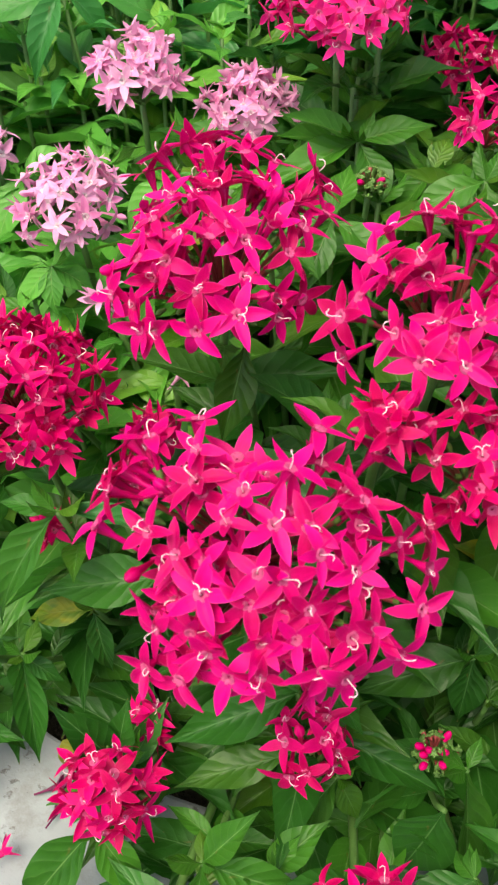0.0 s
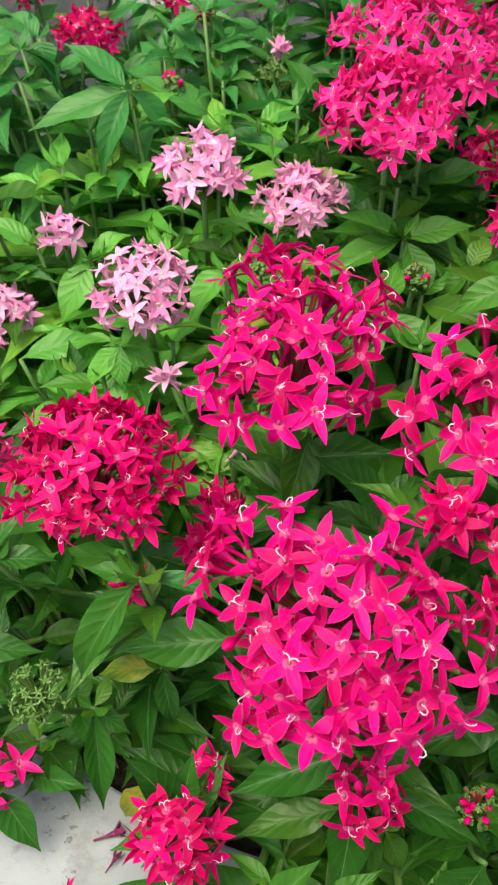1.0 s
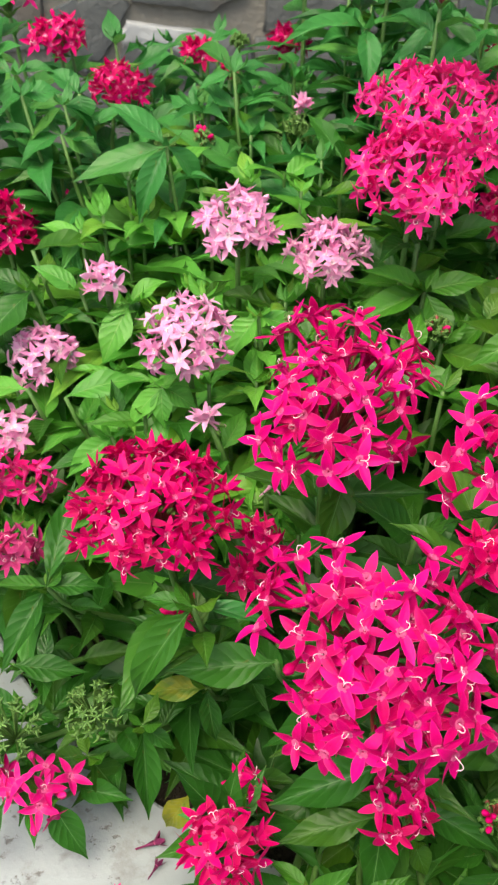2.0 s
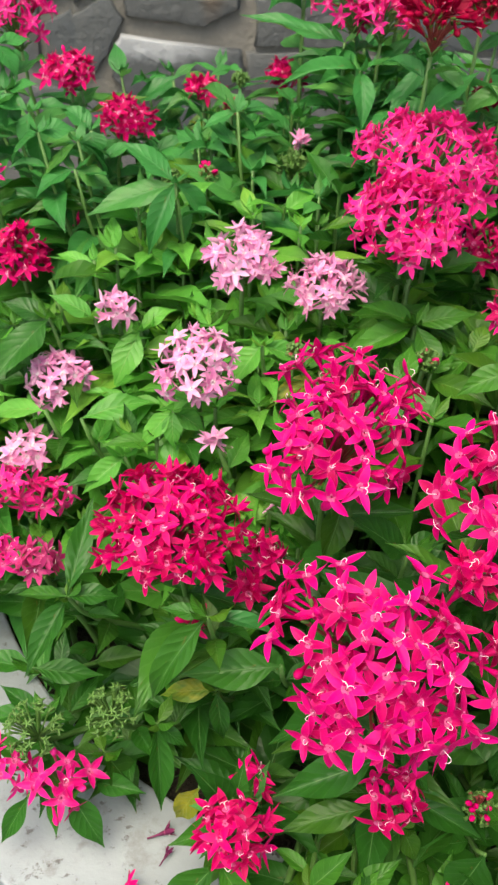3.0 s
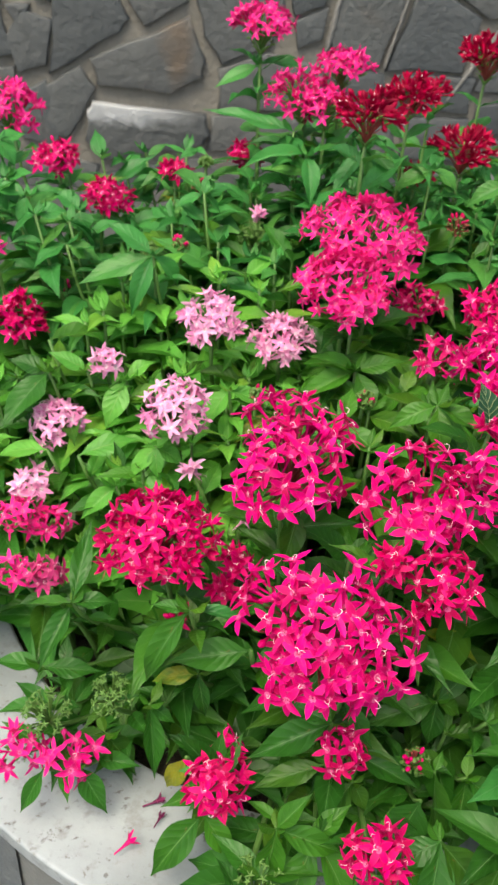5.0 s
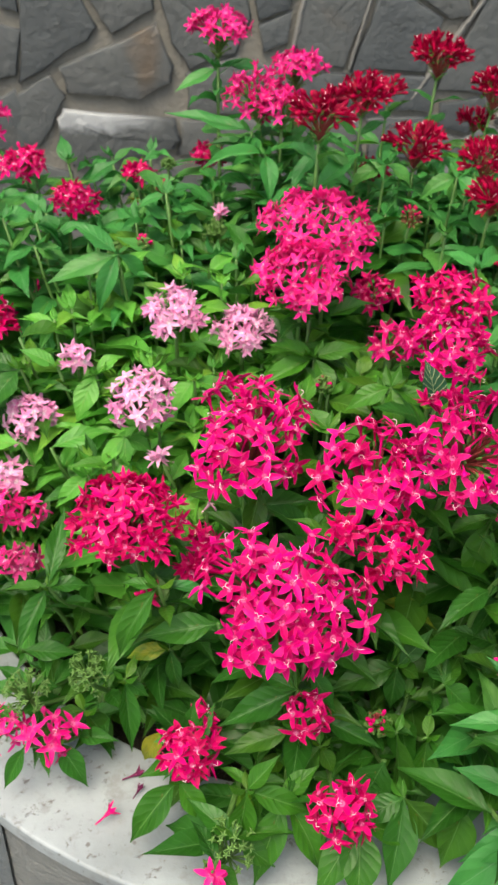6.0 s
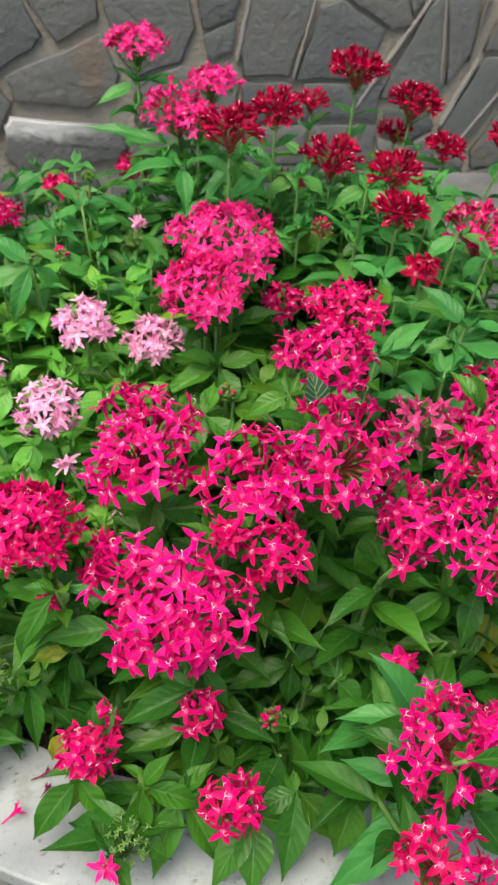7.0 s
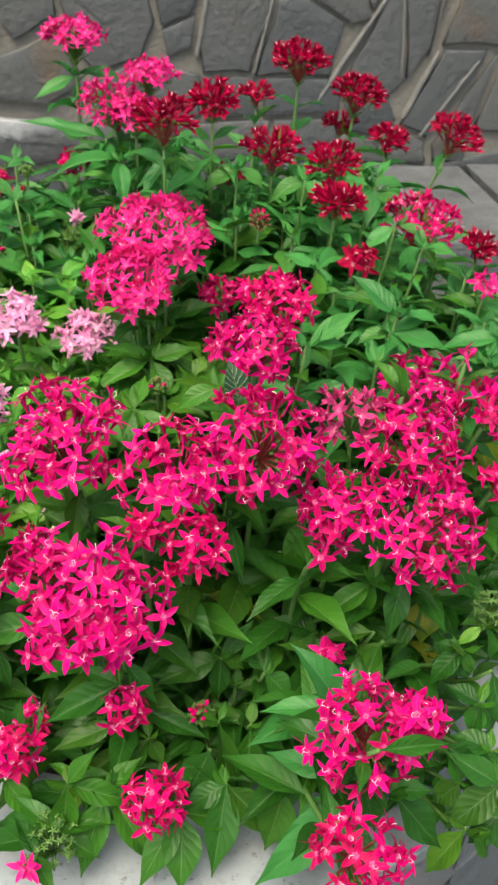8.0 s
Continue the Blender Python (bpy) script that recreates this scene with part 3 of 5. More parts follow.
def seed_head(x, y, z, radius, tilt=20, tone="deep", red=0.0, bristle=1.0):
    """A spent head: a bristly green ball of calyxes left when the petals have dropped."""
    SEED[0] += 1
    rng = random.Random(SEED[0])
    axis = Vector((0, -math.sin(radians(tilt)), 1)).normalized()
    c = Vector((x, y, z))
    plant = new("budding_starcluster" if red else "spent_starcluster")
    plant.matrix_basis = Matrix.Translation(rooted(x, y, 0.15))
    tagged(plant, "starcluster plant with a small head of red buds" if red else "starcluster plant with a spent bristly green seed head", "plant", "budding starclusters in the bed" if red else "spent starclusters in the bed")
    hub = c - axis * radius
    pts = curve_points(plant.matrix_basis.translation.copy(), hub, axis)
    stem_part(plant, pts, 0.0026, 0.0016)
    s = Shape()
    for i in range(38):
        th, ph = math.acos(1 - (i + 0.5) / 38 * 1.25), i * 2.4
        n = axis.to_track_quat("Z", "Y") @ Vector((math.sin(th) * math.cos(ph), math.sin(th) * math.sin(ph), math.cos(th)))
        n = (n + Vector((rng.uniform(-1, 1), rng.uniform(-1, 1), rng.uniform(-1, 1))) * 0.3).normalized()
        p = n * radius * rng.uniform(0.6, 1.0)
        slot = 1 if rng.random() < red else 0
        s.tube([hub - c, (hub - c).lerp(p, 0.6), p], [0.0007, 0.0006, 0.0008], 4, slot)
        s.tube([p, p + n * 0.0016, p + n * 0.0024], [0.0007, 0.0012, 0.0009], 5, slot)
        a, b = n.orthogonal().normalized(), n.cross(n.orthogonal().normalized())
        for k in range(5):
            # the five narrow lobes that each calyx keeps
            q = (a * math.cos(k * 1.2566) + b * math.sin(k * 1.2566) + n * rng.uniform(0.1, 0.9)).normalized() * rng.uniform(0.0030, 0.0046) * bristle
            s.tube([p + n * 0.002, p + n * 0.0022 + q * 0.5, p + n * 0.0018 + q], [0.0007, 0.0007, 0.0001], 4, 0)
    if red:
        # unopened buds stand among the calyxes
        for i in range(int(14 * red)):
            n = axis.to_track_quat("Z", "Y") @ Vector((rng.uniform(-0.8, 0.8), rng.uniform(-0.8, 0.8), 0.7)).normalized()
            p = n * radius * rng.uniform(0.75, 1.0)
            s.tube([p, p + n * 0.0025, p + n * 0.0045, p + n * 0.0055], [0.0009, 0.0017, 0.0013, 0.0002], 6, 2)
    part("seed_head", s.mesh("seed_head", (CALYX, STEM["red"], PETAL["crimson"])), plant, Matrix.Translation(c - plant.matrix_basis.translation))
    dress(plant, pts, rng, tone, 0.016, 0.045, None, 4, 0.028)
    return plant


def fallen_floret(x, y, turn, kind, scale=0.011, wilted=False):
    """A dropped flower lying on the kerb, its tube along the stone."""
    SEED[0] += 1
    rng = random.Random(SEED[0])
    me = rng.choice(FLORETS[kind + "_half"])
    low = min((Matrix.Rotation(radians(78), 3, "Y") @ v.co).z for v in me.vertices) * scale
    ob = new("fallen_floret", me)
    ob.matrix_basis = pose(x, y, KERB_Z - low + 0.0002, 0, 0, turn) @ pose(0, 0, 0, 0, 78, 0) @ Matrix.Scale(scale, 4)
    return tagged(ob, "wilted purple floret dropped on the white kerb" if wilted else "fresh pink floret dropped on the white kerb", "petal", "fallen florets on the kerb")


# ---- setting: ground, slate wall, round planter ----
def box_ring(r0, r1, z0, z1, seg=160, soft=0.005):
    """A ring with rounded upper edges."""
    s = Shape()
    prof = [(r0, z0), (r0, z1 - soft), (r0 + soft * 0.3, z1 - soft * 0.3), (r0 + soft, z1), (r1 - soft, z1), (r1 - soft * 0.6, z1 - soft * 0.1), (r1 - soft * 0.3, z1 - soft * 0.3), (r1 - soft * 0.1, z1 - soft * 0.6), (r1, z1 - soft), (r1, z0), (r0, z0)]
    rows = []
    for r, z in prof:
        rows.append([(CX + math.cos(2 * math.pi * k / seg) * r, CY + math.sin(2 * math.pi * k / seg) * r, z) for k in range(seg)])
    s.grid(rows[::-1], 0, closed=True)
    return s


ground = new("ground", mesh_of("ground", [(-60, -60, GROUND_Z), (60, -60, GROUND_Z), (60, 60, GROUND_Z), (-60, 60, GROUND_Z)], [(0, 1, 2, 3)], None, (PAVING,), smooth=False))
tagged(ground, "grey stone paving of the courtyard", "ground", kind="structure")

wall = new("wall_north", mesh_of("wall_north", [(x, y, z) for x in (-4, 5) for y in (WALL_Y + 0.02, WALL_Y + 0.3) for z in (GROUND_Z - 0.05, 2.6)],
                                 [(0, 1, 3, 2), (4, 6, 7, 5), (0, 4, 5, 1), (2, 3, 7, 6), (1, 5, 7, 3), (0, 2, 6, 4)], None, (MORTAR,), smooth=False))
tagged(wall, "garden wall of irregular grey slate stones in mortar", "wall", kind="structure")


def wall_stone(corners, proud=0.014, mat=None):
    """One slate set in the wall: an irregular block with worn edges; corners are (x, z) on the wall's face."""
    n = len(corners)
    mx, mz = sum(c[0] for c in corners) / n, sum(c[1] for c in corners) / n
    rr = random.Random(int(abs(mx * 731 + mz * 1313) * 10))
    line = []
    for i in range(n):
        a, b = corners[i], corners[(i + 1) % n]
        line.append((a[0] * 1.03 - mx * 0.03, a[1] * 1.03 - mz * 0.03))
        for t in (0.33, 0.67):
            j = math.hypot(b[0] - a[0], b[1] - a[1]) * 0.025
            line.append((a[0] + (b[0] - a[0]) * t + rr.uniform(-j, j), a[1] + (b[1] - a[1]) * t + rr.uniform(-j, j)))
    s = Shape()
    rows = []
    for shrink, y in ((1.02, 0.03), (1.02, 0.0), (1.01, -0.5 * proud), (0.99, -0.85 * proud), (0.972, -proud), (0.955, -proud * 1.02), (0.5, -proud * rr.uniform(1.0, 1.12)), (0.02, -proud * 1.06)):
        rows.append([((px - mx) * shrink, y + (rr.uniform(-0.0012, 0.0012) if shrink < 0.9 else 0), (pz - mz) * shrink) for px, pz in line])
    s.grid(rows, 0, closed=True)
    return part("stone", s.mesh("stone", (mat or STONE,)), wall, Matrix.Translation((mx, WALL_Y + 0.02, mz)))


wall_stone([(-0.426, 0.511), (-0.304, 0.513), (-0.259, 0.431), (-0.28, 0.403), (-0.452, 0.303)])
wall_stone([(-0.281, 0.561), (-0.123, 0.565), (-0.121, 0.474), (-0.22, 0.419), (-0.285, 0.514)])
wall_stone([(-0.35, 0.338), (-0.117, 0.439), (-0.077, 0.346), (-0.083, 0.309), (-0.156, 0.268), (-0.256, 0.275), (-0.335, 0.281)], 0.018, STONE_RUST)
wall_stone([(-0.363, 0.215), (-0.349, 0.237), (-0.076, 0.219), (-0.061, 0.169), (-0.078, 0.147), (-0.332, 0.097), (-0.37, 0.144)], 0.022, STONE_LIME)
wall_stone([(-0.47, 0.265), (-0.381, 0.317), (-0.346, 0.271), (-0.384, 0.195), (-0.419, 0.149), (-0.485, 0.154)])
wall_stone([(-0.105, 0.51), (-0.103, 0.554), (0.091, 0.559), (0.113, 0.461), (0.081, 0.383), (-0.032, 0.342), (-0.075, 0.403)])
wall_stone([(0.115, 0.547), (0.231, 0.55), (0.205, 0.481), (0.137, 0.457)])
wall_stone([(0.137, 0.444), (0.215, 0.477), (0.208, 0.408), (0.151, 0.385)])
wall_stone([(0.259, 0.563), (0.405, 0.566), (0.409, 0.53), (0.354, 0.354), (0.242, 0.352), (0.229, 0.418)])
wall_stone([(0.426, 0.513), (0.478, 0.531), (0.587, 0.471), (0.563, 0.348), (0.376, 0.345)])
wall_stone([(0.467, 0.556), (0.633, 0.56), (0.657, 0.481), (0.607, 0.471)])
wall_stone([(0.601, 0.307), (0.692, 0.517), (0.728, 0.551), (0.764, 0.338), (0.721, 0.299)])
wall_stone([(0.743, 0.552), (0.829, 0.554), (0.821, 0.417), (0.771, 0.344)])
wall_stone([(0.774, 0.227), (0.866, 0.408), (0.974, 0.41), (0.953, 0.351), (0.847, 0.195)])
wall_stone([(0.859, 0.426), (0.894, 0.555), (1.011, 0.558), (1.01, 0.428)])
wall_stone([(0.98, 0.215), (1.034, 0.388), (1.126, 0.389), (1.176, 0.187)])
wall_stone([(0.868, 0.173), (0.967, 0.338), (1.003, 0.401), (0.967, 0.215), (0.96, 0.124), (0.878, 0.131)])
wall_stone([(0.617, 0.271), (0.729, 0.289), (0.752, 0.236), (0.694, 0.199), (0.615, 0.213)])
wall_stone([(-0.038, 0.328), (0.081, 0.37), (0.224, 0.34), (0.228, 0.243), (-0.034, 0.232)])
wall_stone([(0.238, 0.336), (0.368, 0.335), (0.384, 0.245), (0.244, 0.236)])
wall_stone([(-0.049, 0.215), (0.112, 0.223), (0.407, 0.231), (0.416, 0.136), (-0.058, 0.131)])
wall_stone([(-0.33, 0.056), (-0.15, 0.098), (-0.126, 0.038), (-0.324, 0.004)])
wall_stone([(-0.524, 0.252), (-0.467, 0.281), (-0.432, 0.177), (-0.45, 0.121), (-0.533, 0.144)])
wall_stone([(-0.64, 0.42), (-0.561, 0.436), (-0.537, 0.341), (-0.653, 0.309)])
wall_stone([(-0.547, 0.449), (-0.489, 0.452), (-0.519, 0.397)])
wall_stone([(-0.70, 0.30), (-0.54, 0.31), (-0.545, 0.17), (-0.70, 0.15)])
wall_stone([(-0.74, 0.13), (-0.46, 0.11), (-0.35, 0.08), (-0.36, 0.01), (-0.74, 0.01)])
wall_stone([(-0.11, 0.105), (0.18, 0.115), (0.19, 0.01), (-0.10, 0.01)])
wall_stone([(0.20, 0.118), (0.44, 0.12), (0.45, 0.01), (0.20, 0.01)])
wall_stone([(0.43, 0.23), (0.60, 0.235), (0.60, 0.13), (0.44, 0.13)])
wall_stone([(0.40, 0.335), (0.60, 0.335), (0.595, 0.25), (0.40, 0.245)])
wall_stone([(0.61, 0.20), (0.69, 0.185), (0.75, 0.22), (0.84, 0.18), (0.85, 0.13), (0.61, 0.12)])
wall_stone([(0.88, 0.115), (1.2, 0.17), (1.2, 0.08), (0.88, 0.08)])
wall_stone([(0.465, 0.12), (0.86, 0.11), (0.86, 0.01), (0.465, 0.01)])
wall_stone([(-0.51, 0.44), (-0.44, 0.42), (-0.46, 0.32), (-0.53, 0.30), (-0.55, 0.38)])
wall_stone([(-0.64, 0.55), (-0.55, 0.56), (-0.56, 0.45), (-0.65, 0.44)])
wall_stone([(-0.48, 0.56), (-0.44, 0.56), (-0.44, 0.46), (-0.48, 0.47)])
wall_stone([(-0.41, 0.535), (-0.30, 0.535), (-0.30, 0.60), (-0.41, 0.60)])
wall_stone([(0.82, 0.40), (0.855, 0.555), (0.842, 0.555)])
wall_stone([(1.02, 0.55), (1.2, 0.56), (1.2, 0.41), (1.025, 0.41)])
wall_stone([(0.685, 0.545), (0.66, 0.50), (0.64, 0.56)])
top = random.Random(17)
for course in range(7):
    z0, x = 0.60 + course * 0.27, -3.9
    while x < 4.7:
        w = top.uniform(0.22, 0.42)
        wall_stone([(x + top.uniform(0, 0.02), z0 + top.uniform(0, 0.03)), (x + w - 0.03, z0 + top.uniform(0, 0.03)), (x + w - top.uniform(0.02, 0.06), z0 + 0.24), (x + top.uniform(0, 0.04), z0 + 0.24)])
        x += w


def pointing(x0, z0, x1, z1, width):
    """A ridge of pale mortar smeared along a joint."""
    rr = random.Random(int(x0 * 977 + z0 * 331))
    a, b = Vector((x0, 0, z0)), Vector((x1, 0, z1))
    side = Vector((z1 - z0, 0, x0 - x1)).normalized()
    s = Shape()
    rows = []
    for i in range(12):
        p = a.lerp(b, i / 11) + side * rr.uniform(-0.0012, 0.0012)
        w = width * rr.uniform(0.6, 0.85) * (0.4 if i in (0, 11) else 1)
        rows.append([p + side * w * e + Vector((0, y, 0)) for e, y in ((-0.5, 0.018), (-0.42, -0.001), (0.0, -0.003), (0.42, -0.001), (0.5, 0.018))])
    s.grid(rows, 0)
    part("pointing", s.mesh("pointing", (LIME,)), wall, Matrix.Translation((0, WALL_Y + 0.004, 0)), "pale mortar pointing")


pointing(0.249, 0.534, 0.221, 0.386, 0.016)
pointing(0.412, 0.538, 0.367, 0.349, 0.010)
pointing(0.703, 0.546, 0.536, 0.280, 0.014)
pointing(0.735, 0.546, 0.756, 0.345, 0.010)
pointing(0.846, 0.408, 0.773, 0.240, 0.016)
pointing(0.958, 0.389, 0.827, 0.196, 0.012)



s = Shape()
for i in range(4):
    # worn slabs of a low ledge at the foot of the wall
    x0, x1 = 0.62 + i * 0.34, 0.62 + (i + 1) * 0.34 - 0.008
    z = 0.118 + 0.006 * (i % 2)
    rows = [[(x0, 1.62, GROUND_Z), (x1, 1.60, GROUND_Z)], [(x0, 1.62, z - 0.01), (x1, 1.60, z - 0.01)], [(x0 + 0.005, 1.63, z), (x1 - 0.005, 1.61, z)], [(x0 + 0.005, WALL_Y - 0.005, z), (x1 - 0.005, WALL_Y - 0.005, z)]]
    s.grid(rows, 0)
    s.f += [(len(s.v) - 8, len(s.v) - 6, len(s.v) - 4, len(s.v) - 2), (len(s.v) - 1, len(s.v) - 3, len(s.v) - 5, len(s.v) - 7)]
    s.s += [0, 0]
ledge = new("trim_ledge", s.mesh("trim_ledge", (SLAB,), smooth=False))
tagged(ledge, "low worn grey stone ledge along the garden wall", "ledge", kind="structure")

planter = new("planter")
planter.matrix_basis = Matrix.Translation((0, 0, 0))
tagged(planter, "low round planter clad in dark slate under a white kerb", "planter", kind="structure")
part("planter_wall", box_ring(R_IN + 0.01, R_OUT - 0.011, GROUND_Z - 0.02, KERB_Z - 0.0145, soft=0.001).mesh("planter_wall", (LIME,), smooth=False), planter)
part("kerb", box_ring(R_IN, R_OUT, KERB_Z - 0.014, KERB_Z, soft=0.0025).mesh("kerb", (KERB,), smooth=False), planter, None, "worn white stone kerb")
rs = random.Random(3)
a = 0.0
while a < 2 * math.pi - 0.05:
    # slates that clad the planter, side by side in two uneven courses
    step = min(rs.uniform(0.20, 0.36), 2 * math.pi - a)
    cut = GROUND_Z + rs.uniform(0.06, 0.12)
    for z0, z1 in ((GROUND_Z - 0.01, cut - 0.0015), (cut + 0.0015, KERB_Z - 0.0145)):
        s = Shape()
        rows = []
        for k in range(5):
            b = a - 0.008 + (step + 0.016) * k / 4
            r = R_OUT - 0.006 + rs.uniform(-0.003, 0.003)
            rows.append([(CX + math.cos(b) * q, CY + math.sin(b) * q, z) for q, z in ((R_OUT - 0.03, z0), (r - 0.004, z0), (r, z0 + 0.004), (r, z1 - 0.004), (r - 0.004, z1), (R_OUT - 0.03, z1))])
        s.grid(rows, 0)
        part("slate", s.mesh("slate", (STONE_PALE,), smooth=False), planter)
    a += step

s = Shape()
rows = []
for r in range(12):
    rows.append([(CX + math.cos(2 * math.pi * k / 48) * R_IN * r / 11, CY + math.sin(2 * math.pi * k / 48) * R_IN * r / 11,
                  SOIL_Z + 0.010 * noise.noise(Vector((math.cos(k * 0.13) * r, math.sin(k * 0.13) * r, 2.0))) - (0.004 if r == 11 else 0)) for k in range(48)])
s.grid(rows[::-1], 0, closed=True)
soil = new("soil", s.mesh("soil", (SOIL,)))
tagged(soil, "dark moist soil in the planter", "soil", kind="structure")


# ---- things: flowering plants of the bed ----
bloom(0.006, 0.220, 0.434, 0.056, 0.023, "magenta", tilt=88, side=0, floret=0.0113, spots_at=[(86, 142), (87, 145), (48, 139), (39, 125), (50, 118), (66, 164), (41, 159), (30, 166), (44, 178), (19, 165), (20, -164), (2, 130), (17, 78), (23, 48), (34, 76), (41, 37), (29, 103), (19, 123), (18, 23), (17, -33), (9, -115), (31, 5), (59, 3), (57, -11), (41, -24), (22, -60), (20, -91), (27, -125), (41, -153), (53, -141), (42, -128), (33, -90), (34, -55), (62, -29), (55, 69), (71, 130), (45, 15), (68, 14), (42, -49), (36, -33), (87, 136), (67, 152), (29, -142), (35, -108), (6, 1)], behind=3, under=40)
bloom(-0.007, 0.324, 0.485, 0.050, 0.021, "magenta", tilt=25, side=3, floret=0.0112, mix=(0.80, 0.14, 0.06), spots_at=[(50, 75), (43, 56), (29, 38), (66, 39), (58, 29), (17, 93), (6, 154), (3, -82), (17, -13), (32, -7), (29, -35), (22, -161), (12, -137), (38, -176), (44, -162), (59, -164), (44, -146), (62, -143), (66, -128), (58, -110), (47, -90), (38, -76), (51, 11), (17, 139), (34, -150), (20, 23), (24, 66), (64, -153), (12, -60), (31, 173), (31, 17), (29, 143), (74, -135)], behind=7, under=24)
bloom(0.070, 0.284, 0.488, 0.043, 0.018, "magenta", tilt=28, floret=0.0114, spots_at=[(43, 112), (26, 148), (11, 27), (45, -148), (18, -84), (42, -50), (46, -124), (56, -179), (82, -155), (48, 67), (52, 135), (48, -18), (36, 5), (50, 92), (40, -98), (70, -172), (23, -39), (30, 84), (46, 36), (48, 158)], under=20)
bloom(0.075, 0.246, 0.452, 0.028, 0.016, "crimson", tilt=50, floret=0.0108, spots_at=[(48, 141), (43, 71), (45, 38), (75, 157), (9, 125), (37, -6), (80, 65), (29, -115), (56, -135), (42, 111), (16, -118), (28, -32)], under=8)
bloom(-0.093, 0.318, 0.425, 0.037, 0.023, "crimson", tilt=16, side=-4, count=74, floret=0.0100, mix=(0.74, 0.2, 0.06))
bloom(0.122, 0.274, 0.516, 0.038, 0.019, "magenta", tilt=32, count=40)
bloom(0.129, 0.366, 0.532, 0.030, 0.014, "magenta", tilt=22, count=34)
bloom(0.159, 0.463, 0.523, 0.030, 0.015, "crimson", tilt=15, count=34)
bloom(0.124, 0.488, 0.470, 0.020, 0.012, "magenta", tilt=15, count=14)
bloom(0.041, 0.496, 0.527, 0.036, 0.015, "rose", tilt=20, side=-5, count=62, floret=0.0098)
bloom(0.066, 0.566, 0.542, 0.050, 0.018, "rose", tilt=15, side=4, count=82, floret=0.0098)
bloom(-0.060, 0.526, 0.480, 0.024, 0.017, "pink", tilt=20, count=42, leaves="fresh", floret=0.0092)
bloom(-0.001, 0.527, 0.462, 0.025, 0.015, "pink", tilt=18, count=44, leaves="fresh", floret=0.0086)
bloom(-0.086, 0.437, 0.449, 0.025, 0.016, "pink", tilt=28, count=42, leaves="fresh", floret=0.0086)
bloom(-0.189, 0.503, 0.388, 0.022, 0.018, "pink", tilt=30, count=30, leaves="fresh", floret=0.0098, pairs=3)
bloom(-0.148, 0.527, 0.436, 0.0133, 0.0067, "pink", tilt=25, count=8, leaves="fresh", reach=70)
bloom(-0.072, 0.420, 0.403, 0.0060, 0.0036, "pink", tilt=5, side=-20, count=3, leaves="fresh", reach=40, mix=(0.3, 0.7, 0.0))
bloom(-0.206, 0.460, 0.358, 0.0145, 0.0073, "pink", tilt=20, count=11, leaves="fresh")
bloom(-0.186, 0.428, 0.342, 0.0135, 0.009, "rose", tilt=30, count=10)
bloom(-0.212, 0.428, 0.350, 0.0165, 0.010, "rose", tilt=30, count=12)
bloom(-0.208, 0.384, 0.331, 0.012, 0.007, "rose", tilt=30, count=8)
bloom(-0.180, 0.363, 0.346, 0.0116, 0.0069, "faded", tilt=20, count=10)
bloom(-0.239, 0.621, 0.424, 0.0238, 0.0262, "crimson", tilt=20, size=0.075, pairs=9, count=31, mix=(0.6, 0.3, 0.1))
bloom(-0.170, 0.777, 0.490, 0.0232, 0.0139, "crimson", tilt=15, side=15, count=24, size=0.078, pairs=9, leaves="blue")
bloom(-0.223, 0.804, 0.520, 0.0218, 0.0153, "crimson", tilt=15, count=24, size=0.078, pairs=9, leaves="blue")
bloom(-0.275, 0.842, 0.553, 0.0333, 0.0333, "rose", tilt=15, count=36, size=0.078, pairs=9, leaves="blue")
bloom(-0.263, 0.653, 0.483, 0.0090, 0.0063, "rose", tilt=15, count=8)
bloom(-0.012, 0.880, 0.645, 0.0326, 0.0202, "rose", tilt=5, count=34, floret=0.0098, leaves="blue", size=0.072, pairs=7)
bloom(0.025, 0.804, 0.594, 0.0311, 0.0295, "rose", tilt=5, side=-10, count=24, floret=0.0098, leaves="blue", size=0.072, pairs=7, mix=(0.6, 0.3, 0.1))
bloom(0.068, 0.813, 0.622, 0.027, 0.015, "rose", tilt=5, count=26, floret=0.0098, leaves="blue", size=0.072, pairs=7)
bloom(0.078, 0.690, 0.604, 0.029, 0.022, "wine", tilt=5, count=36, leaves="blue", size=0.072, pairs=7, mix=(0.6, 0.1, 0.3))
bloom(0.052, 0.788, 0.586, 0.0257, 0.0180, "rose", tilt=5, count=31, floret=0.0098, leaves="blue", size=0.072, pairs=7, mix=(0.5, 0.4, 0.1))
bloom(0.133, 0.772, 0.603, 0.0235, 0.0177, "wine", tilt=5, count=34, leaves="blue", size=0.072, pairs=7, mix=(0.6, 0.1, 0.3))
bloom(0.212, 1.004, 0.559, 0.0197, 0.0148, "wine", tilt=5, count=20, leaves="blue", size=0.072, pairs=7, mix=(0.5, 0.1, 0.4))
bloom(0.254, 0.940, 0.614, 0.0344, 0.0189, "wine", tilt=5, count=49, leaves="blue", size=0.072, pairs=7, mix=(0.6, 0.1, 0.3), first=0.03)
bloom(0.329, 0.934, 0.577, 0.0324, 0.0195, "wine", tilt=5, side=5, count=49, leaves="blue", size=0.072, pairs=7, mix=(0.6, 0.1, 0.3), first=0.03)
bloom(0.205, 0.805, 0.546, 0.0339, 0.0186, "wine", tilt=5, count=37, leaves="blue", size=0.072, pairs=7, mix=(0.6, 0.1, 0.3))
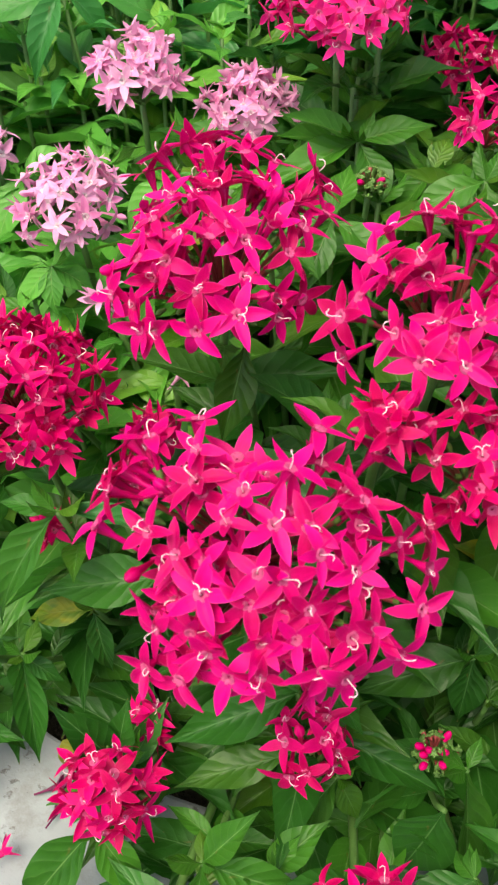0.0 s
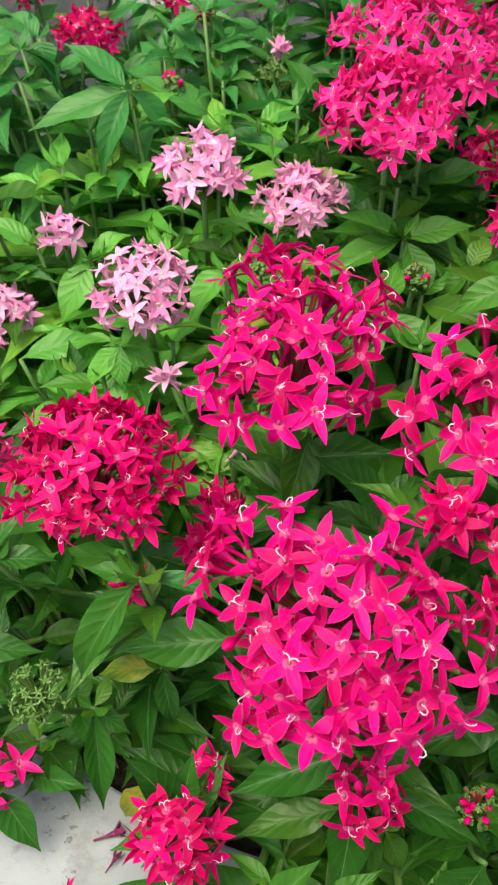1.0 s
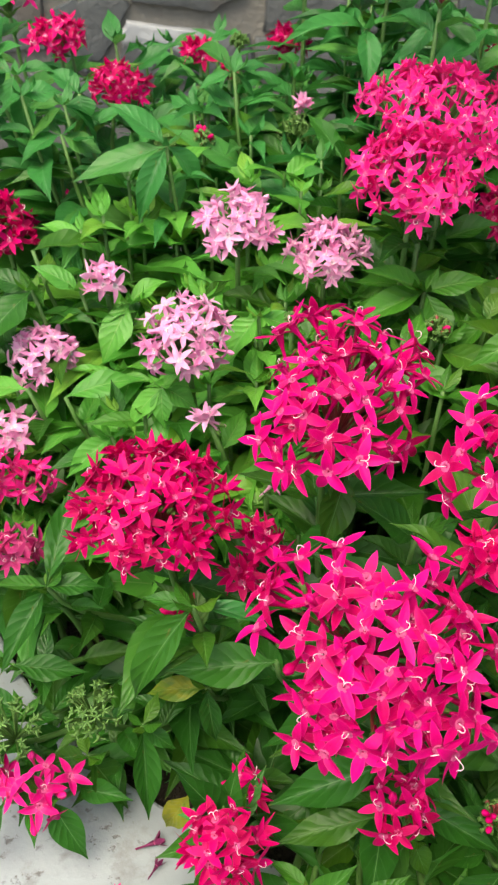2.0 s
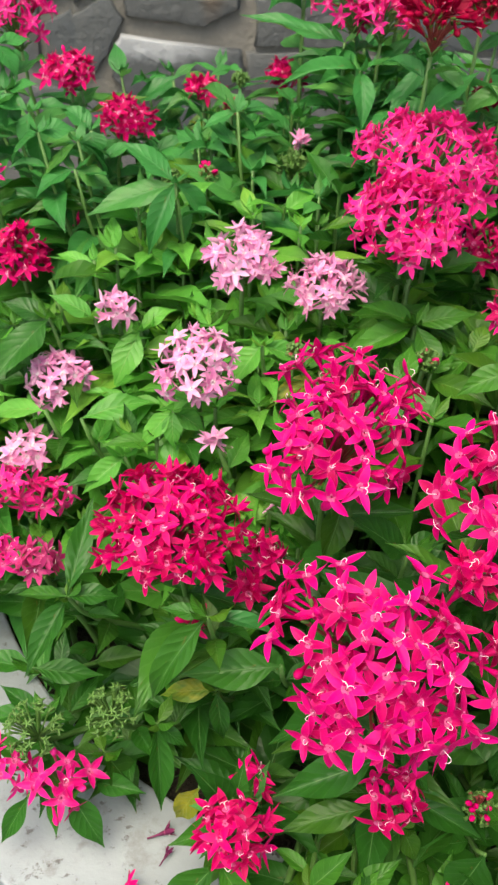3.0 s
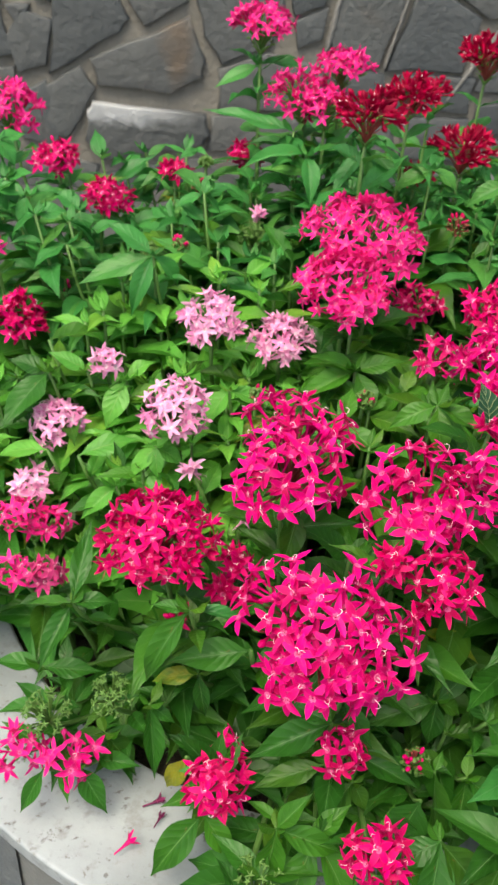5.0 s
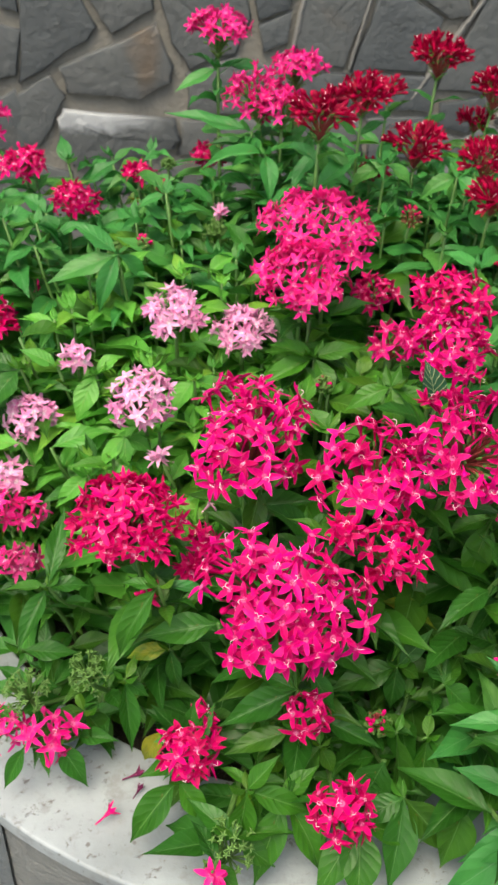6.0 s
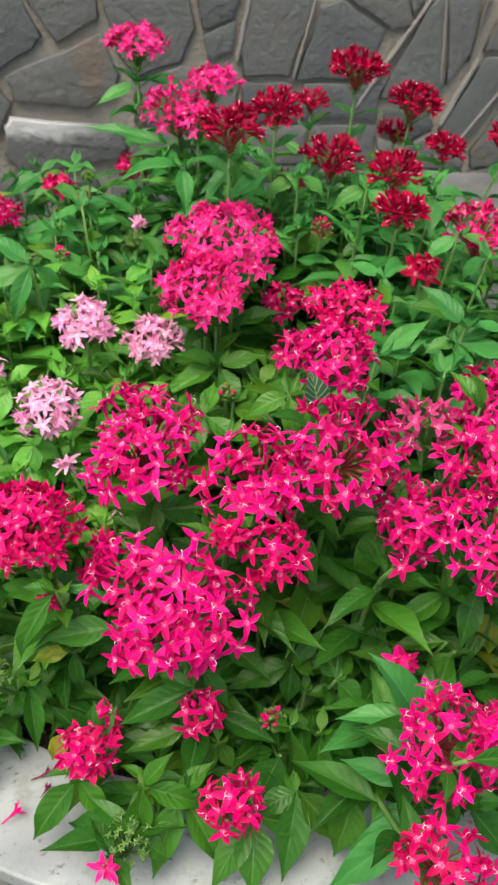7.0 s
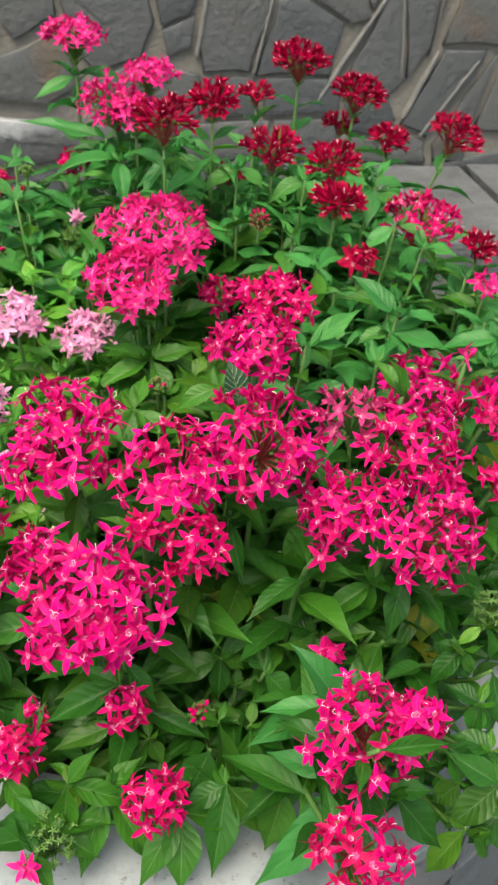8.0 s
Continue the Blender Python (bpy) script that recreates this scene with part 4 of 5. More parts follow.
bloom(0.257, 0.726, 0.553, 0.026, 0.020, "wine", tilt=5, count=28, leaves="blue", size=0.072, pairs=7, mix=(0.6, 0.1, 0.3))
bloom(0.150, 0.772, 0.528, 0.012, 0.007, "wine", tilt=5, count=9, leaves="blue")
bloom(0.355, 0.863, 0.540, 0.0214, 0.0171, "wine", tilt=5, side=5, count=26, leaves="blue", size=0.072, pairs=7, mix=(0.6, 0.1, 0.3))
bloom(0.319, 0.966, 0.533, 0.0189, 0.0113, "wine", tilt=5, count=17, leaves="blue", size=0.072, pairs=7, mix=(0.6, 0.1, 0.3))
bloom(0.440, 0.867, 0.545, 0.0316, 0.0206, "wine", tilt=10, side=18, count=34, leaves="blue", size=0.072, pairs=7, mix=(0.5, 0.2, 0.3))
bloom(0.247, 0.654, 0.538, 0.0216, 0.0162, "wine", tilt=10, count=23, leaves="blue", size=0.072, pairs=7, mix=(0.6, 0.1, 0.3))
bloom(0.341, 0.662, 0.514, 0.0410, 0.0225, "crimson", tilt=12, side=8, count=34, leaves="blue", size=0.072, pairs=7, floret=0.0108)
bloom(0.395, 0.631, 0.498, 0.0138, 0.0111, "wine", tilt=12, count=17, leaves="blue", size=0.072, pairs=7, mix=(0.6, 0.1, 0.3))
bloom(0.170, 0.138, 0.397, 0.034, 0.022, "magenta", tilt=38, count=36, mix=(0.8, 0.15, 0.05))
bloom(0.199, 0.133, 0.412, 0.0146, 0.0117, "magenta", tilt=30, side=15, count=18)
bloom(0.157, 0.082, 0.356, 0.029, 0.015, "crimson", tilt=48, count=26)
bloom(0.046, 0.163, 0.309, 0.0187, 0.0187, "crimson", tilt=45, count=20)
bloom(0.027, 0.216, 0.339, 0.0148, 0.0089, "crimson", tilt=40, count=11)
bloom(-0.052, 0.212, 0.309, 0.0172, 0.0155, "crimson", tilt=45, count=19, mix=(0.7, 0.25, 0.05))
bloom(0.171, 0.257, 0.470, 0.025, 0.020, "magenta", tilt=40, side=-15, count=24, mix=(0.8, 0.2, 0.0))
bloom(0.226, 0.238, 0.466, 0.039, 0.020, "magenta", tilt=45, side=8, count=38)
bloom(0.197, 0.346, 0.484, 0.0237, 0.0214, "faded", tilt=10, side=-10, count=16, mix=(0.25, 0.75, 0.0))
bloom(0.230, 0.286, 0.494, 0.034, 0.018, "magenta", tilt=30, count=36)
bloom(0.256, 0.364, 0.492, 0.035, 0.0173, "magenta", tilt=18, count=34)
bloom(0.304, 0.337, 0.494, 0.0238, 0.0143, "magenta", tilt=18, side=10, count=17)
bloom(0.305, 0.304, 0.450, 0.0152, 0.0121, "crimson", tilt=25, side=10, count=11)
bloom(-0.040, 0.338, 0.388, 0.0105, 0.0070, "crimson", tilt=25, count=9)
bloom(-0.048, 0.326, 0.370, 0.0066, 0.0046, "crimson", tilt=25, count=6)
bloom(-0.155, 0.259, 0.270, 0.0192, 0.0135, "rose", tilt=50, side=8, count=11, reach=80, pull=0.35)
bloom(-0.190, 0.265, 0.267, 0.0159, 0.0127, "rose", tilt=45, side=-12, count=9, pull=0.35)
bloom(-0.043, 0.254, 0.292, 0.0085, 0.0043, "crimson", tilt=40, count=6)
bloom(-0.217, 0.763, 0.388, 0.011, 0.008, "rose", tilt=10, side=-10, count=8, reach=60, leaves="blue")
bloom(-0.190, 0.763, 0.391, 0.008, 0.006, "rose", tilt=10, side=10, count=5, reach=50, leaves="blue")
bloom(-0.100, 0.784, 0.519, 0.0114, 0.0045, "crimson", tilt=10, count=12, leaves="blue")
bloom(0.031, 0.827, 0.573, 0.0153, 0.0092, "crimson", tilt=10, count=13, leaves="blue")
bloom(0.153, 0.232, 0.452, 0.0071, 0.0043, "magenta", tilt=60, count=1, reach=30)
bloom(-0.023, 0.897, 0.503, 0.020, 0.012, "crimson", tilt=10, count=20, leaves="blue")
bloom(0.268, 0.616, 0.494, 0.0163, 0.0081, "wine", tilt=10, count=11, leaves="blue")
bloom(0.128, 0.598, 0.466, 0.022, 0.012, "crimson", tilt=15, count=18)
bloom(-0.037, 0.136, 0.290, 0.004, 0.003, "rose", tilt=40, count=2, reach=40, pull=0.3, pairs=2)
bloom(-0.015, 0.730, 0.490, 0.0060, 0.0072, "pink", tilt=5, side=10, count=5, reach=35, mix=(0.0, 0.6, 0.4))
bloom(0.392, 0.586, 0.479, 0.0118, 0.0071, "rose", tilt=15, count=8, leaves="blue")
bloom(0.282, 0.354, 0.528, 0.0060, 0.0036, "rose", tilt=10, count=2, reach=40)
bloom(0.044, 0.245, 0.475, 0.0071, 0.0050, "crimson", tilt=30, count=8)
bloom(-0.080, 0.294, 0.372, 0.0060, 0.0030, "crimson", tilt=50, side=-30, count=5, reach=60, mix=(0.0, 0.8, 0.2))
bloom(-0.036, 0.393, 0.375, 0.0060, 0.0030, "pink", tilt=20, count=1, reach=30, leaves="fresh", floret=0.01)
bloom(0.171, 0.234, 0.360, 0.0072, 0.0043, "magenta", tilt=40, count=5, reach=50)
seed_head(-0.170, 0.275, 0.297, 0.0155)
seed_head(-0.125, 0.274, 0.320, 0.0126)
seed_head(-0.026, 0.165, 0.267, 0.0187)
seed_head(0.289, 0.240, 0.386, 0.0120)
seed_head(0.080, 0.228, 0.310, 0.0080, red=0.6, bristle=0.5)
seed_head(-0.068, 0.788, 0.527, 0.0067, bristle=0.5)
seed_head(-0.075, 0.775, 0.506, 0.0067, red=0.6, bristle=0.4)
seed_head(-0.018, 0.721, 0.476, 0.0134)
seed_head(-0.214, 0.438, 0.236, 0.0122, red=0.4, bristle=0.5)
seed_head(0.173, 0.672, 0.512, 0.0100, red=0.7, bristle=0.4)
seed_head(-0.091, 0.672, 0.483, 0.0075, red=0.45, bristle=0.5)
seed_head(-0.120, 0.670, 0.479, 0.0060, bristle=0.6)
seed_head(-0.024, 0.466, 0.447, 0.0041, red=0.2, bristle=0.4)
seed_head(0.060, 0.452, 0.453, 0.0068, red=0.2, bristle=0.5)
seed_head(0.307, 0.572, 0.444, 0.0125, red=0.5, bristle=0.4)


# ---- leafy shoots that fill the bed ----
sprig(-0.158, 0.336, 0.345, (-0.148, 0.385, 0.385, 0.019), (-0.180, 0.298, 0.315, 0.020), (-0.124, 0.341, 0.345, 0.017), (-0.194, 0.346, 0.335, 0.012), tone="deep")
sprig(-0.183, 0.328, 0.285, (-0.138, 0.330, 0.280, 0.020), (-0.224, 0.339, 0.280, 0.020), tone="deep")
sprig(-0.072, 0.277, 0.400, (-0.110, 0.250, 0.355, 0.021), (-0.029, 0.272, 0.400, 0.011, "blue"), (-0.097, 0.283, 0.400, 0.012), tone="deep")
sprig(-0.031, 0.275, 0.365, (-0.087, 0.275, 0.355, 0.027), tone="deep")
sprig(-0.065, 0.280, 0.335, (-0.102, 0.284, 0.325, 0.017, "yellow"), (-0.059, 0.265, 0.300, 0.014), tone="deep")
sprig(-0.098, 0.270, 0.315, (-0.093, 0.245, 0.262, 0.018), (-0.079, 0.266, 0.300, 0.011), tone="deep")
sprig(-0.131, 0.279, 0.270, (-0.107, 0.267, 0.236, 0.025), (-0.161, 0.283, 0.260, 0.015), tone="deep")
sprig(-0.148, 0.253, 0.270, (-0.126, 0.236, 0.234, 0.021), (-0.171, 0.259, 0.270, 0.015), tone="deep")
sprig(-0.171, 0.250, 0.270, (-0.190, 0.236, 0.235, 0.015), tone="deep")
sprig(-0.173, 0.301, 0.275, (-0.203, 0.319, 0.280, 0.014), (-0.217, 0.305, 0.262, 0.017), (-0.151, 0.303, 0.270, 0.016), tone="deep")
sprig(-0.053, 0.231, 0.295, (-0.076, 0.235, 0.330, 0.021), (-0.080, 0.237, 0.290, 0.011, "blue"), (-0.048, 0.245, 0.320, 0.017), tone="deep")
sprig(-0.072, 0.256, 0.275, (-0.089, 0.251, 0.240, 0.019, "yellow"), tone="deep")
sprig(-0.060, 0.207, 0.285, (-0.098, 0.184, 0.245, 0.027), (-0.037, 0.189, 0.260, 0.020), tone="mid")
sprig(0.023, 0.240, 0.335, (-0.033, 0.231, 0.310, 0.026), (-0.006, 0.255, 0.340, 0.016), tone="deep")
sprig(0.022, 0.230, 0.305, (-0.029, 0.221, 0.292, 0.021), (0.038, 0.226, 0.270, 0.016), tone="deep")
sprig(0.097, 0.258, 0.335, (0.043, 0.245, 0.330, 0.026), (0.120, 0.265, 0.365, 0.016), (0.094, 0.247, 0.300, 0.019), (0.117, 0.252, 0.330, 0.018), tone="deep")
sprig(0.038, 0.237, 0.310, (0.086, 0.218, 0.295, 0.021), tone="deep")
sprig(0.026, 0.237, 0.365, (0.051, 0.223, 0.330, 0.017), tone="deep")
sprig(0.092, 0.221, 0.310, (0.102, 0.200, 0.237, 0.021), (0.074, 0.231, 0.310, 0.011), tone="deep")
sprig(0.116, 0.223, 0.300, (0.110, 0.196, 0.240, 0.026, "mid"), (0.141, 0.206, 0.290, 0.021), tone="deep")
sprig(0.086, 0.216, 0.285, (0.067, 0.202, 0.250, 0.034), tone="deep")
sprig(0.042, 0.230, 0.285, (0.019, 0.215, 0.262, 0.022), (0.053, 0.219, 0.265, 0.015), tone="deep")
sprig(-0.014, 0.187, 0.300, (0.032, 0.178, 0.285, 0.021), (-0.021, 0.173, 0.250, 0.023), (0.006, 0.196, 0.325, 0.016), tone="mid")
sprig(-0.022, 0.172, 0.270, (-0.072, 0.197, 0.250, 0.031), (-0.054, 0.198, 0.280, 0.019), (0.007, 0.162, 0.250, 0.019), tone="deep")
sprig(0.063, 0.177, 0.270, (0.114, 0.178, 0.250, 0.024), (0.059, 0.137, 0.235, 0.034), (0.027, 0.142, 0.238, 0.028), tone="mid")
sprig(0.168, 0.184, 0.360, (0.144, 0.201, 0.410, 0.029), (0.114, 0.194, 0.360, 0.021), tone="blue")
sprig(0.166, 0.161, 0.320, (0.120, 0.186, 0.322, 0.021), (0.157, 0.159, 0.310, 0.015), tone="blue")
sprig(0.168, 0.109, 0.420, (0.215, 0.116, 0.412, 0.014), tone="deep")
sprig(0.175, 0.151, 0.300, (0.119, 0.147, 0.270, 0.024), (0.104, 0.131, 0.240, 0.030), tone="blue")
sprig(0.136, 0.182, 0.280, (0.121, 0.162, 0.235, 0.033), tone="deep")
sprig(0.179, 0.153, 0.330, (0.193, 0.142, 0.280, 0.026), (0.207, 0.150, 0.290, 0.019), tone="deep")
sprig(0.202, 0.154, 0.310, (0.244, 0.137, 0.262, 0.032), (0.232, 0.152, 0.310, 0.019), tone="deep")
sprig(0.284, 0.161, 0.295, (0.245, 0.151, 0.262, 0.029), (0.249, 0.181, 0.310, 0.024), tone="deep")
sprig(0.260, 0.147, 0.268, (0.230, 0.139, 0.226, 0.025), (0.287, 0.142, 0.235, 0.024), tone="mid")
sprig(0.249, 0.187, 0.310, (0.294, 0.170, 0.280, 0.029), tone="deep")
sprig(0.169, 0.320, 0.420, (0.148, 0.292, 0.370, 0.027), (0.134, 0.317, 0.410, 0.021), tone="mid")
sprig(0.173, 0.310, 0.375, (0.090, 0.294, 0.365, 0.041), (0.141, 0.280, 0.340, 0.019), tone="deep")
sprig(0.206, 0.261, 0.400, (0.159, 0.245, 0.380, 0.021), (0.197, 0.253, 0.365, 0.014), (0.206, 0.280, 0.420, 0.011), (0.238, 0.263, 0.390, 0.016), tone="mid")
sprig(0.204, 0.241, 0.370, (0.163, 0.247, 0.360, 0.019), tone="mid")
sprig(0.226, 0.259, 0.410, (0.214, 0.234, 0.365, 0.023), (0.249, 0.269, 0.400, 0.019), tone="deep")
sprig(0.256, 0.287, 0.355, (0.253, 0.259, 0.330, 0.035, "yellow"), (0.225, 0.250, 0.320, 0.016), tone="mid")
sprig(0.212, 0.241, 0.360, (0.187, 0.232, 0.330, 0.021), tone="deep")
sprig(0.267, 0.228, 0.360, (0.238, 0.216, 0.338, 0.019), (0.277, 0.216, 0.340, 0.011), (0.248, 0.234, 0.365, 0.012), tone="deep")
sprig(0.256, 0.257, 0.425, (0.279, 0.244, 0.390, 0.021), (0.248, 0.278, 0.420, 0.016), tone="deep")
sprig(0.283, 0.235, 0.375, (0.296, 0.223, 0.340, 0.014), (0.261, 0.232, 0.360, 0.011, "fresh"), tone="deep")
sprig(0.292, 0.224, 0.340, (0.302, 0.197, 0.300, 0.024), tone="deep")
sprig(0.070, 0.284, 0.390, (0.084, 0.265, 0.345, 0.016), tone="deep")
sprig(0.087, 0.294, 0.365, (0.137, 0.286, 0.345, 0.021, "yellow"), tone="deep")
sprig(0.105, 0.303, 0.430, (0.113, 0.272, 0.390, 0.014), (0.133, 0.313, 0.430, 0.020), tone="deep")
sprig(0.127, 0.241, 0.335, (0.118, 0.260, 0.350, 0.021), (0.148, 0.225, 0.320, 0.024), (0.143, 0.263, 0.340, 0.018), tone="deep")
sprig(0.267, 0.477, 0.500, (0.231, 0.502, 0.535, 0.024), (0.315, 0.477, 0.500, 0.019), tone="blue")
sprig(0.179, 0.430, 0.500, (0.230, 0.459, 0.520, 0.020), (0.220, 0.449, 0.495, 0.018), tone="blue")
sprig(0.312, 0.568, 0.525, (0.286, 0.577, 0.500, 0.022), (0.349, 0.560, 0.525, 0.020), tone="blue")
sprig(0.262, 0.477, 0.485, (0.320, 0.461, 0.480, 0.023), (0.309, 0.487, 0.505, 0.016), (0.230, 0.470, 0.485, 0.020), (0.274, 0.451, 0.460, 0.020), tone="blue")
sprig(0.350, 0.443, 0.495, (0.294, 0.453, 0.490, 0.021), (0.308, 0.437, 0.470, 0.021), tone="blue")
sprig(0.210, 0.556, 0.510, (0.213, 0.550, 0.465, 0.023, "fresh"), (0.182, 0.583, 0.520, 0.021), (0.250, 0.596, 0.520, 0.021), tone="blue")
sprig(0.020, 0.781, 0.565, (-0.071, 0.796, 0.585, 0.028), (-0.034, 0.812, 0.570, 0.023), (0.050, 0.788, 0.530, 0.024), tone="blue")
sprig(0.089, 0.826, 0.550, (0.030, 0.778, 0.510, 0.030), (0.083, 0.804, 0.520, 0.017), (0.116, 0.816, 0.520, 0.019), (0.145, 0.801, 0.550, 0.023), tone="blue")
sprig(0.041, 0.749, 0.530, (-0.005, 0.824, 0.550, 0.021), (-0.017, 0.787, 0.530, 0.019), (0.019, 0.763, 0.510, 0.022), tone="blue")
sprig(0.157, 0.740, 0.545, (0.114, 0.731, 0.530, 0.026), (0.193, 0.730, 0.530, 0.026), (0.172, 0.770, 0.560, 0.018), tone="blue")
sprig(0.223, 0.703, 0.545, (0.181, 0.695, 0.530, 0.023), (0.251, 0.661, 0.530, 0.025), (0.243, 0.751, 0.560, 0.018), tone="blue")
sprig(0.291, 0.685, 0.545, (0.253, 0.706, 0.550, 0.023), (0.333, 0.687, 0.550, 0.023), (0.277, 0.640, 0.520, 0.025), tone="blue")
sprig(0.306, 0.639, 0.520, (0.271, 0.630, 0.500, 0.023), (0.337, 0.608, 0.520, 0.022), tone="blue")
sprig(-0.113, 0.608, 0.500, (-0.153, 0.620, 0.530, 0.029), (-0.180, 0.593, 0.480, 0.029), (-0.134, 0.569, 0.460, 0.022), (-0.080, 0.611, 0.470, 0.021), tone="blue")
sprig(-0.197, 0.539, 0.450, (-0.152, 0.566, 0.450, 0.027), tone="deep")
sprig(-0.164, 0.523, 0.430, (-0.195, 0.526, 0.450, 0.019), (-0.135, 0.534, 0.440, 0.018), tone="fresh")
sprig(-0.196, 0.521, 0.430, (-0.228, 0.467, 0.410, 0.032), (-0.230, 0.525, 0.440, 0.022), tone="deep")
sprig(-0.132, 0.527, 0.420, (-0.151, 0.496, 0.390, 0.028), (-0.108, 0.537, 0.440, 0.018), tone="fresh")
sprig(-0.167, 0.463, 0.385, (-0.117, 0.477, 0.400, 0.023), tone="fresh")
sprig(-0.193, 0.470, 0.385, (-0.243, 0.477, 0.380, 0.023), tone="fresh")
sprig(-0.045, 0.482, 0.440, (-0.068, 0.465, 0.415, 0.024), (-0.010, 0.481, 0.430, 0.018), tone="fresh")
sprig(-0.102, 0.443, 0.410, (-0.100, 0.424, 0.390, 0.017), (-0.126, 0.432, 0.385, 0.018), (-0.077, 0.436, 0.400, 0.018), tone="fresh")
sprig(-0.134, 0.436, 0.375, (-0.164, 0.419, 0.355, 0.020), (-0.154, 0.454, 0.380, 0.015), tone="fresh")
sprig(-0.005, 0.473, 0.420, (-0.045, 0.457, 0.410, 0.019, "yellow"), tone="fresh")
sprig(0.000, 0.333, 0.440, (-0.010, 0.314, 0.400, 0.021), tone="deep")
sprig(0.036, 0.318, 0.410, (0.003, 0.317, 0.440, 0.029), (0.060, 0.326, 0.420, 0.021), tone="deep")
sprig(0.056, 0.482, 0.462, (0.003, 0.460, 0.447, 0.023), (0.016, 0.472, 0.482, 0.019), (0.073, 0.454, 0.440, 0.023), (0.096, 0.485, 0.475, 0.021), tone="mid")
sprig(0.092, 0.463, 0.455, (0.071, 0.455, 0.430, 0.016), (0.123, 0.466, 0.450, 0.019), (0.101, 0.479, 0.470, 0.016), tone="mid")
sprig(-0.069, 0.688, 0.530, (-0.105, 0.726, 0.550, 0.017), (-0.040, 0.692, 0.540, 0.017), (-0.048, 0.691, 0.510, 0.017), (-0.098, 0.683, 0.520, 0.017), tone="blue")
sprig(0.033, 0.753, 0.550, (-0.007, 0.800, 0.560, 0.022), (0.037, 0.705, 0.520, 0.023), (0.088, 0.782, 0.560, 0.019), (-0.036, 0.722, 0.560, 0.020), tone="blue")
sprig(0.088, 0.746, 0.560, (0.052, 0.707, 0.530, 0.022), (0.096, 0.730, 0.530, 0.014), (0.123, 0.704, 0.550, 0.018), (0.119, 0.789, 0.570, 0.021), tone="blue")
sprig(-0.235, 0.690, 0.520, (-0.275, 0.697, 0.530, 0.023), (-0.240, 0.675, 0.490, 0.023), (-0.201, 0.695, 0.530, 0.020), tone="blue")
sprig(-0.192, 0.656, 0.510, (-0.227, 0.651, 0.480, 0.022), (-0.162, 0.673, 0.480, 0.021), (-0.168, 0.686, 0.490, 0.020), tone="blue")
sprig(0.111, 0.319, 0.515, (0.106, 0.332, 0.545, 0.024, "striped"), (0.100, 0.325, 0.520, 0.015), tone="mid")
sprig(0.228, 0.325, 0.515, (0.218, 0.325, 0.545, 0.013), (0.212, 0.357, 0.530, 0.016), tone="mid")
sprig(0.162, 0.353, 0.460, (0.185, 0.321, 0.430, 0.020), (0.118, 0.340, 0.440, 0.021), (0.127, 0.329, 0.410, 0.030), tone="deep")
sprig(-0.097, 0.372, 0.400, (-0.157, 0.382, 0.370, 0.015), (-0.126, 0.388, 0.380, 0.018), tone="mid")
sprig(0.280, 0.208, 0.325, (0.257, 0.220, 0.335, 0.020), (0.299, 0.198, 0.300, 0.025), (0.272, 0.196, 0.300, 0.020), tone="deep")
sprig(0.286, 0.185, 0.300, (0.259, 0.199, 0.310, 0.024), (0.271, 0.175, 0.270, 0.024), (0.299, 0.174, 0.280, 0.024), tone="deep")
sprig(0.261, 0.172, 0.285, (0.241, 0.171, 0.260, 0.024), (0.284, 0.164, 0.250, 0.027), (0.254, 0.185, 0.310, 0.018), tone="deep")
sprig(0.287, 0.156, 0.262, (0.264, 0.150, 0.240, 0.024), (0.293, 0.138, 0.240, 0.024), tone="deep")
sprig(0.168, 0.263, 0.350, (0.135, 0.273, 0.360, 0.021), (0.158, 0.249, 0.330, 0.019), (0.142, 0.258, 0.340, 0.021), tone="deep")
sprig(-0.258, 0.708, 0.530, (-0.282, 0.697, 0.510, 0.028), (-0.231, 0.704, 0.540, 0.025), (-0.252, 0.688, 0.500, 0.026), tone="blue")
sprig(-0.223, 0.657, 0.515, (-0.257, 0.660, 0.490, 0.027), (-0.193, 0.668, 0.520, 0.024), (-0.225, 0.664, 0.480, 0.027), tone="blue")
sprig(-0.195, 0.650, 0.490, (-0.229, 0.633, 0.480, 0.026), (-0.164, 0.647, 0.480, 0.024), tone="blue")
sprig(-0.186, 0.684, 0.510, (-0.211, 0.693, 0.530, 0.025), (-0.181, 0.671, 0.490, 0.027), tone="blue")
sprig(-0.266, 0.727, 0.560, (-0.242, 0.749, 0.565, 0.022), (-0.281, 0.710, 0.540, 0.025), (-0.244, 0.717, 0.540, 0.023), tone="blue")
sprig(-0.223, 0.526, 0.420, (-0.246, 0.523, 0.410, 0.025), (-0.212, 0.499, 0.390, 0.025), (-0.188, 0.529, 0.420, 0.021), tone="deep")

sprig(0.012, 0.190, 0.285, (-0.012, 0.150, 0.236, 0.026), (0.046, 0.155, 0.240, 0.026), (0.036, 0.205, 0.300, 0.018), tone="mid")
sprig(0.095, 0.190, 0.280, (0.082, 0.146, 0.234, 0.030), (0.132, 0.165, 0.245, 0.028), (0.060, 0.180, 0.270, 0.022), tone="deep")

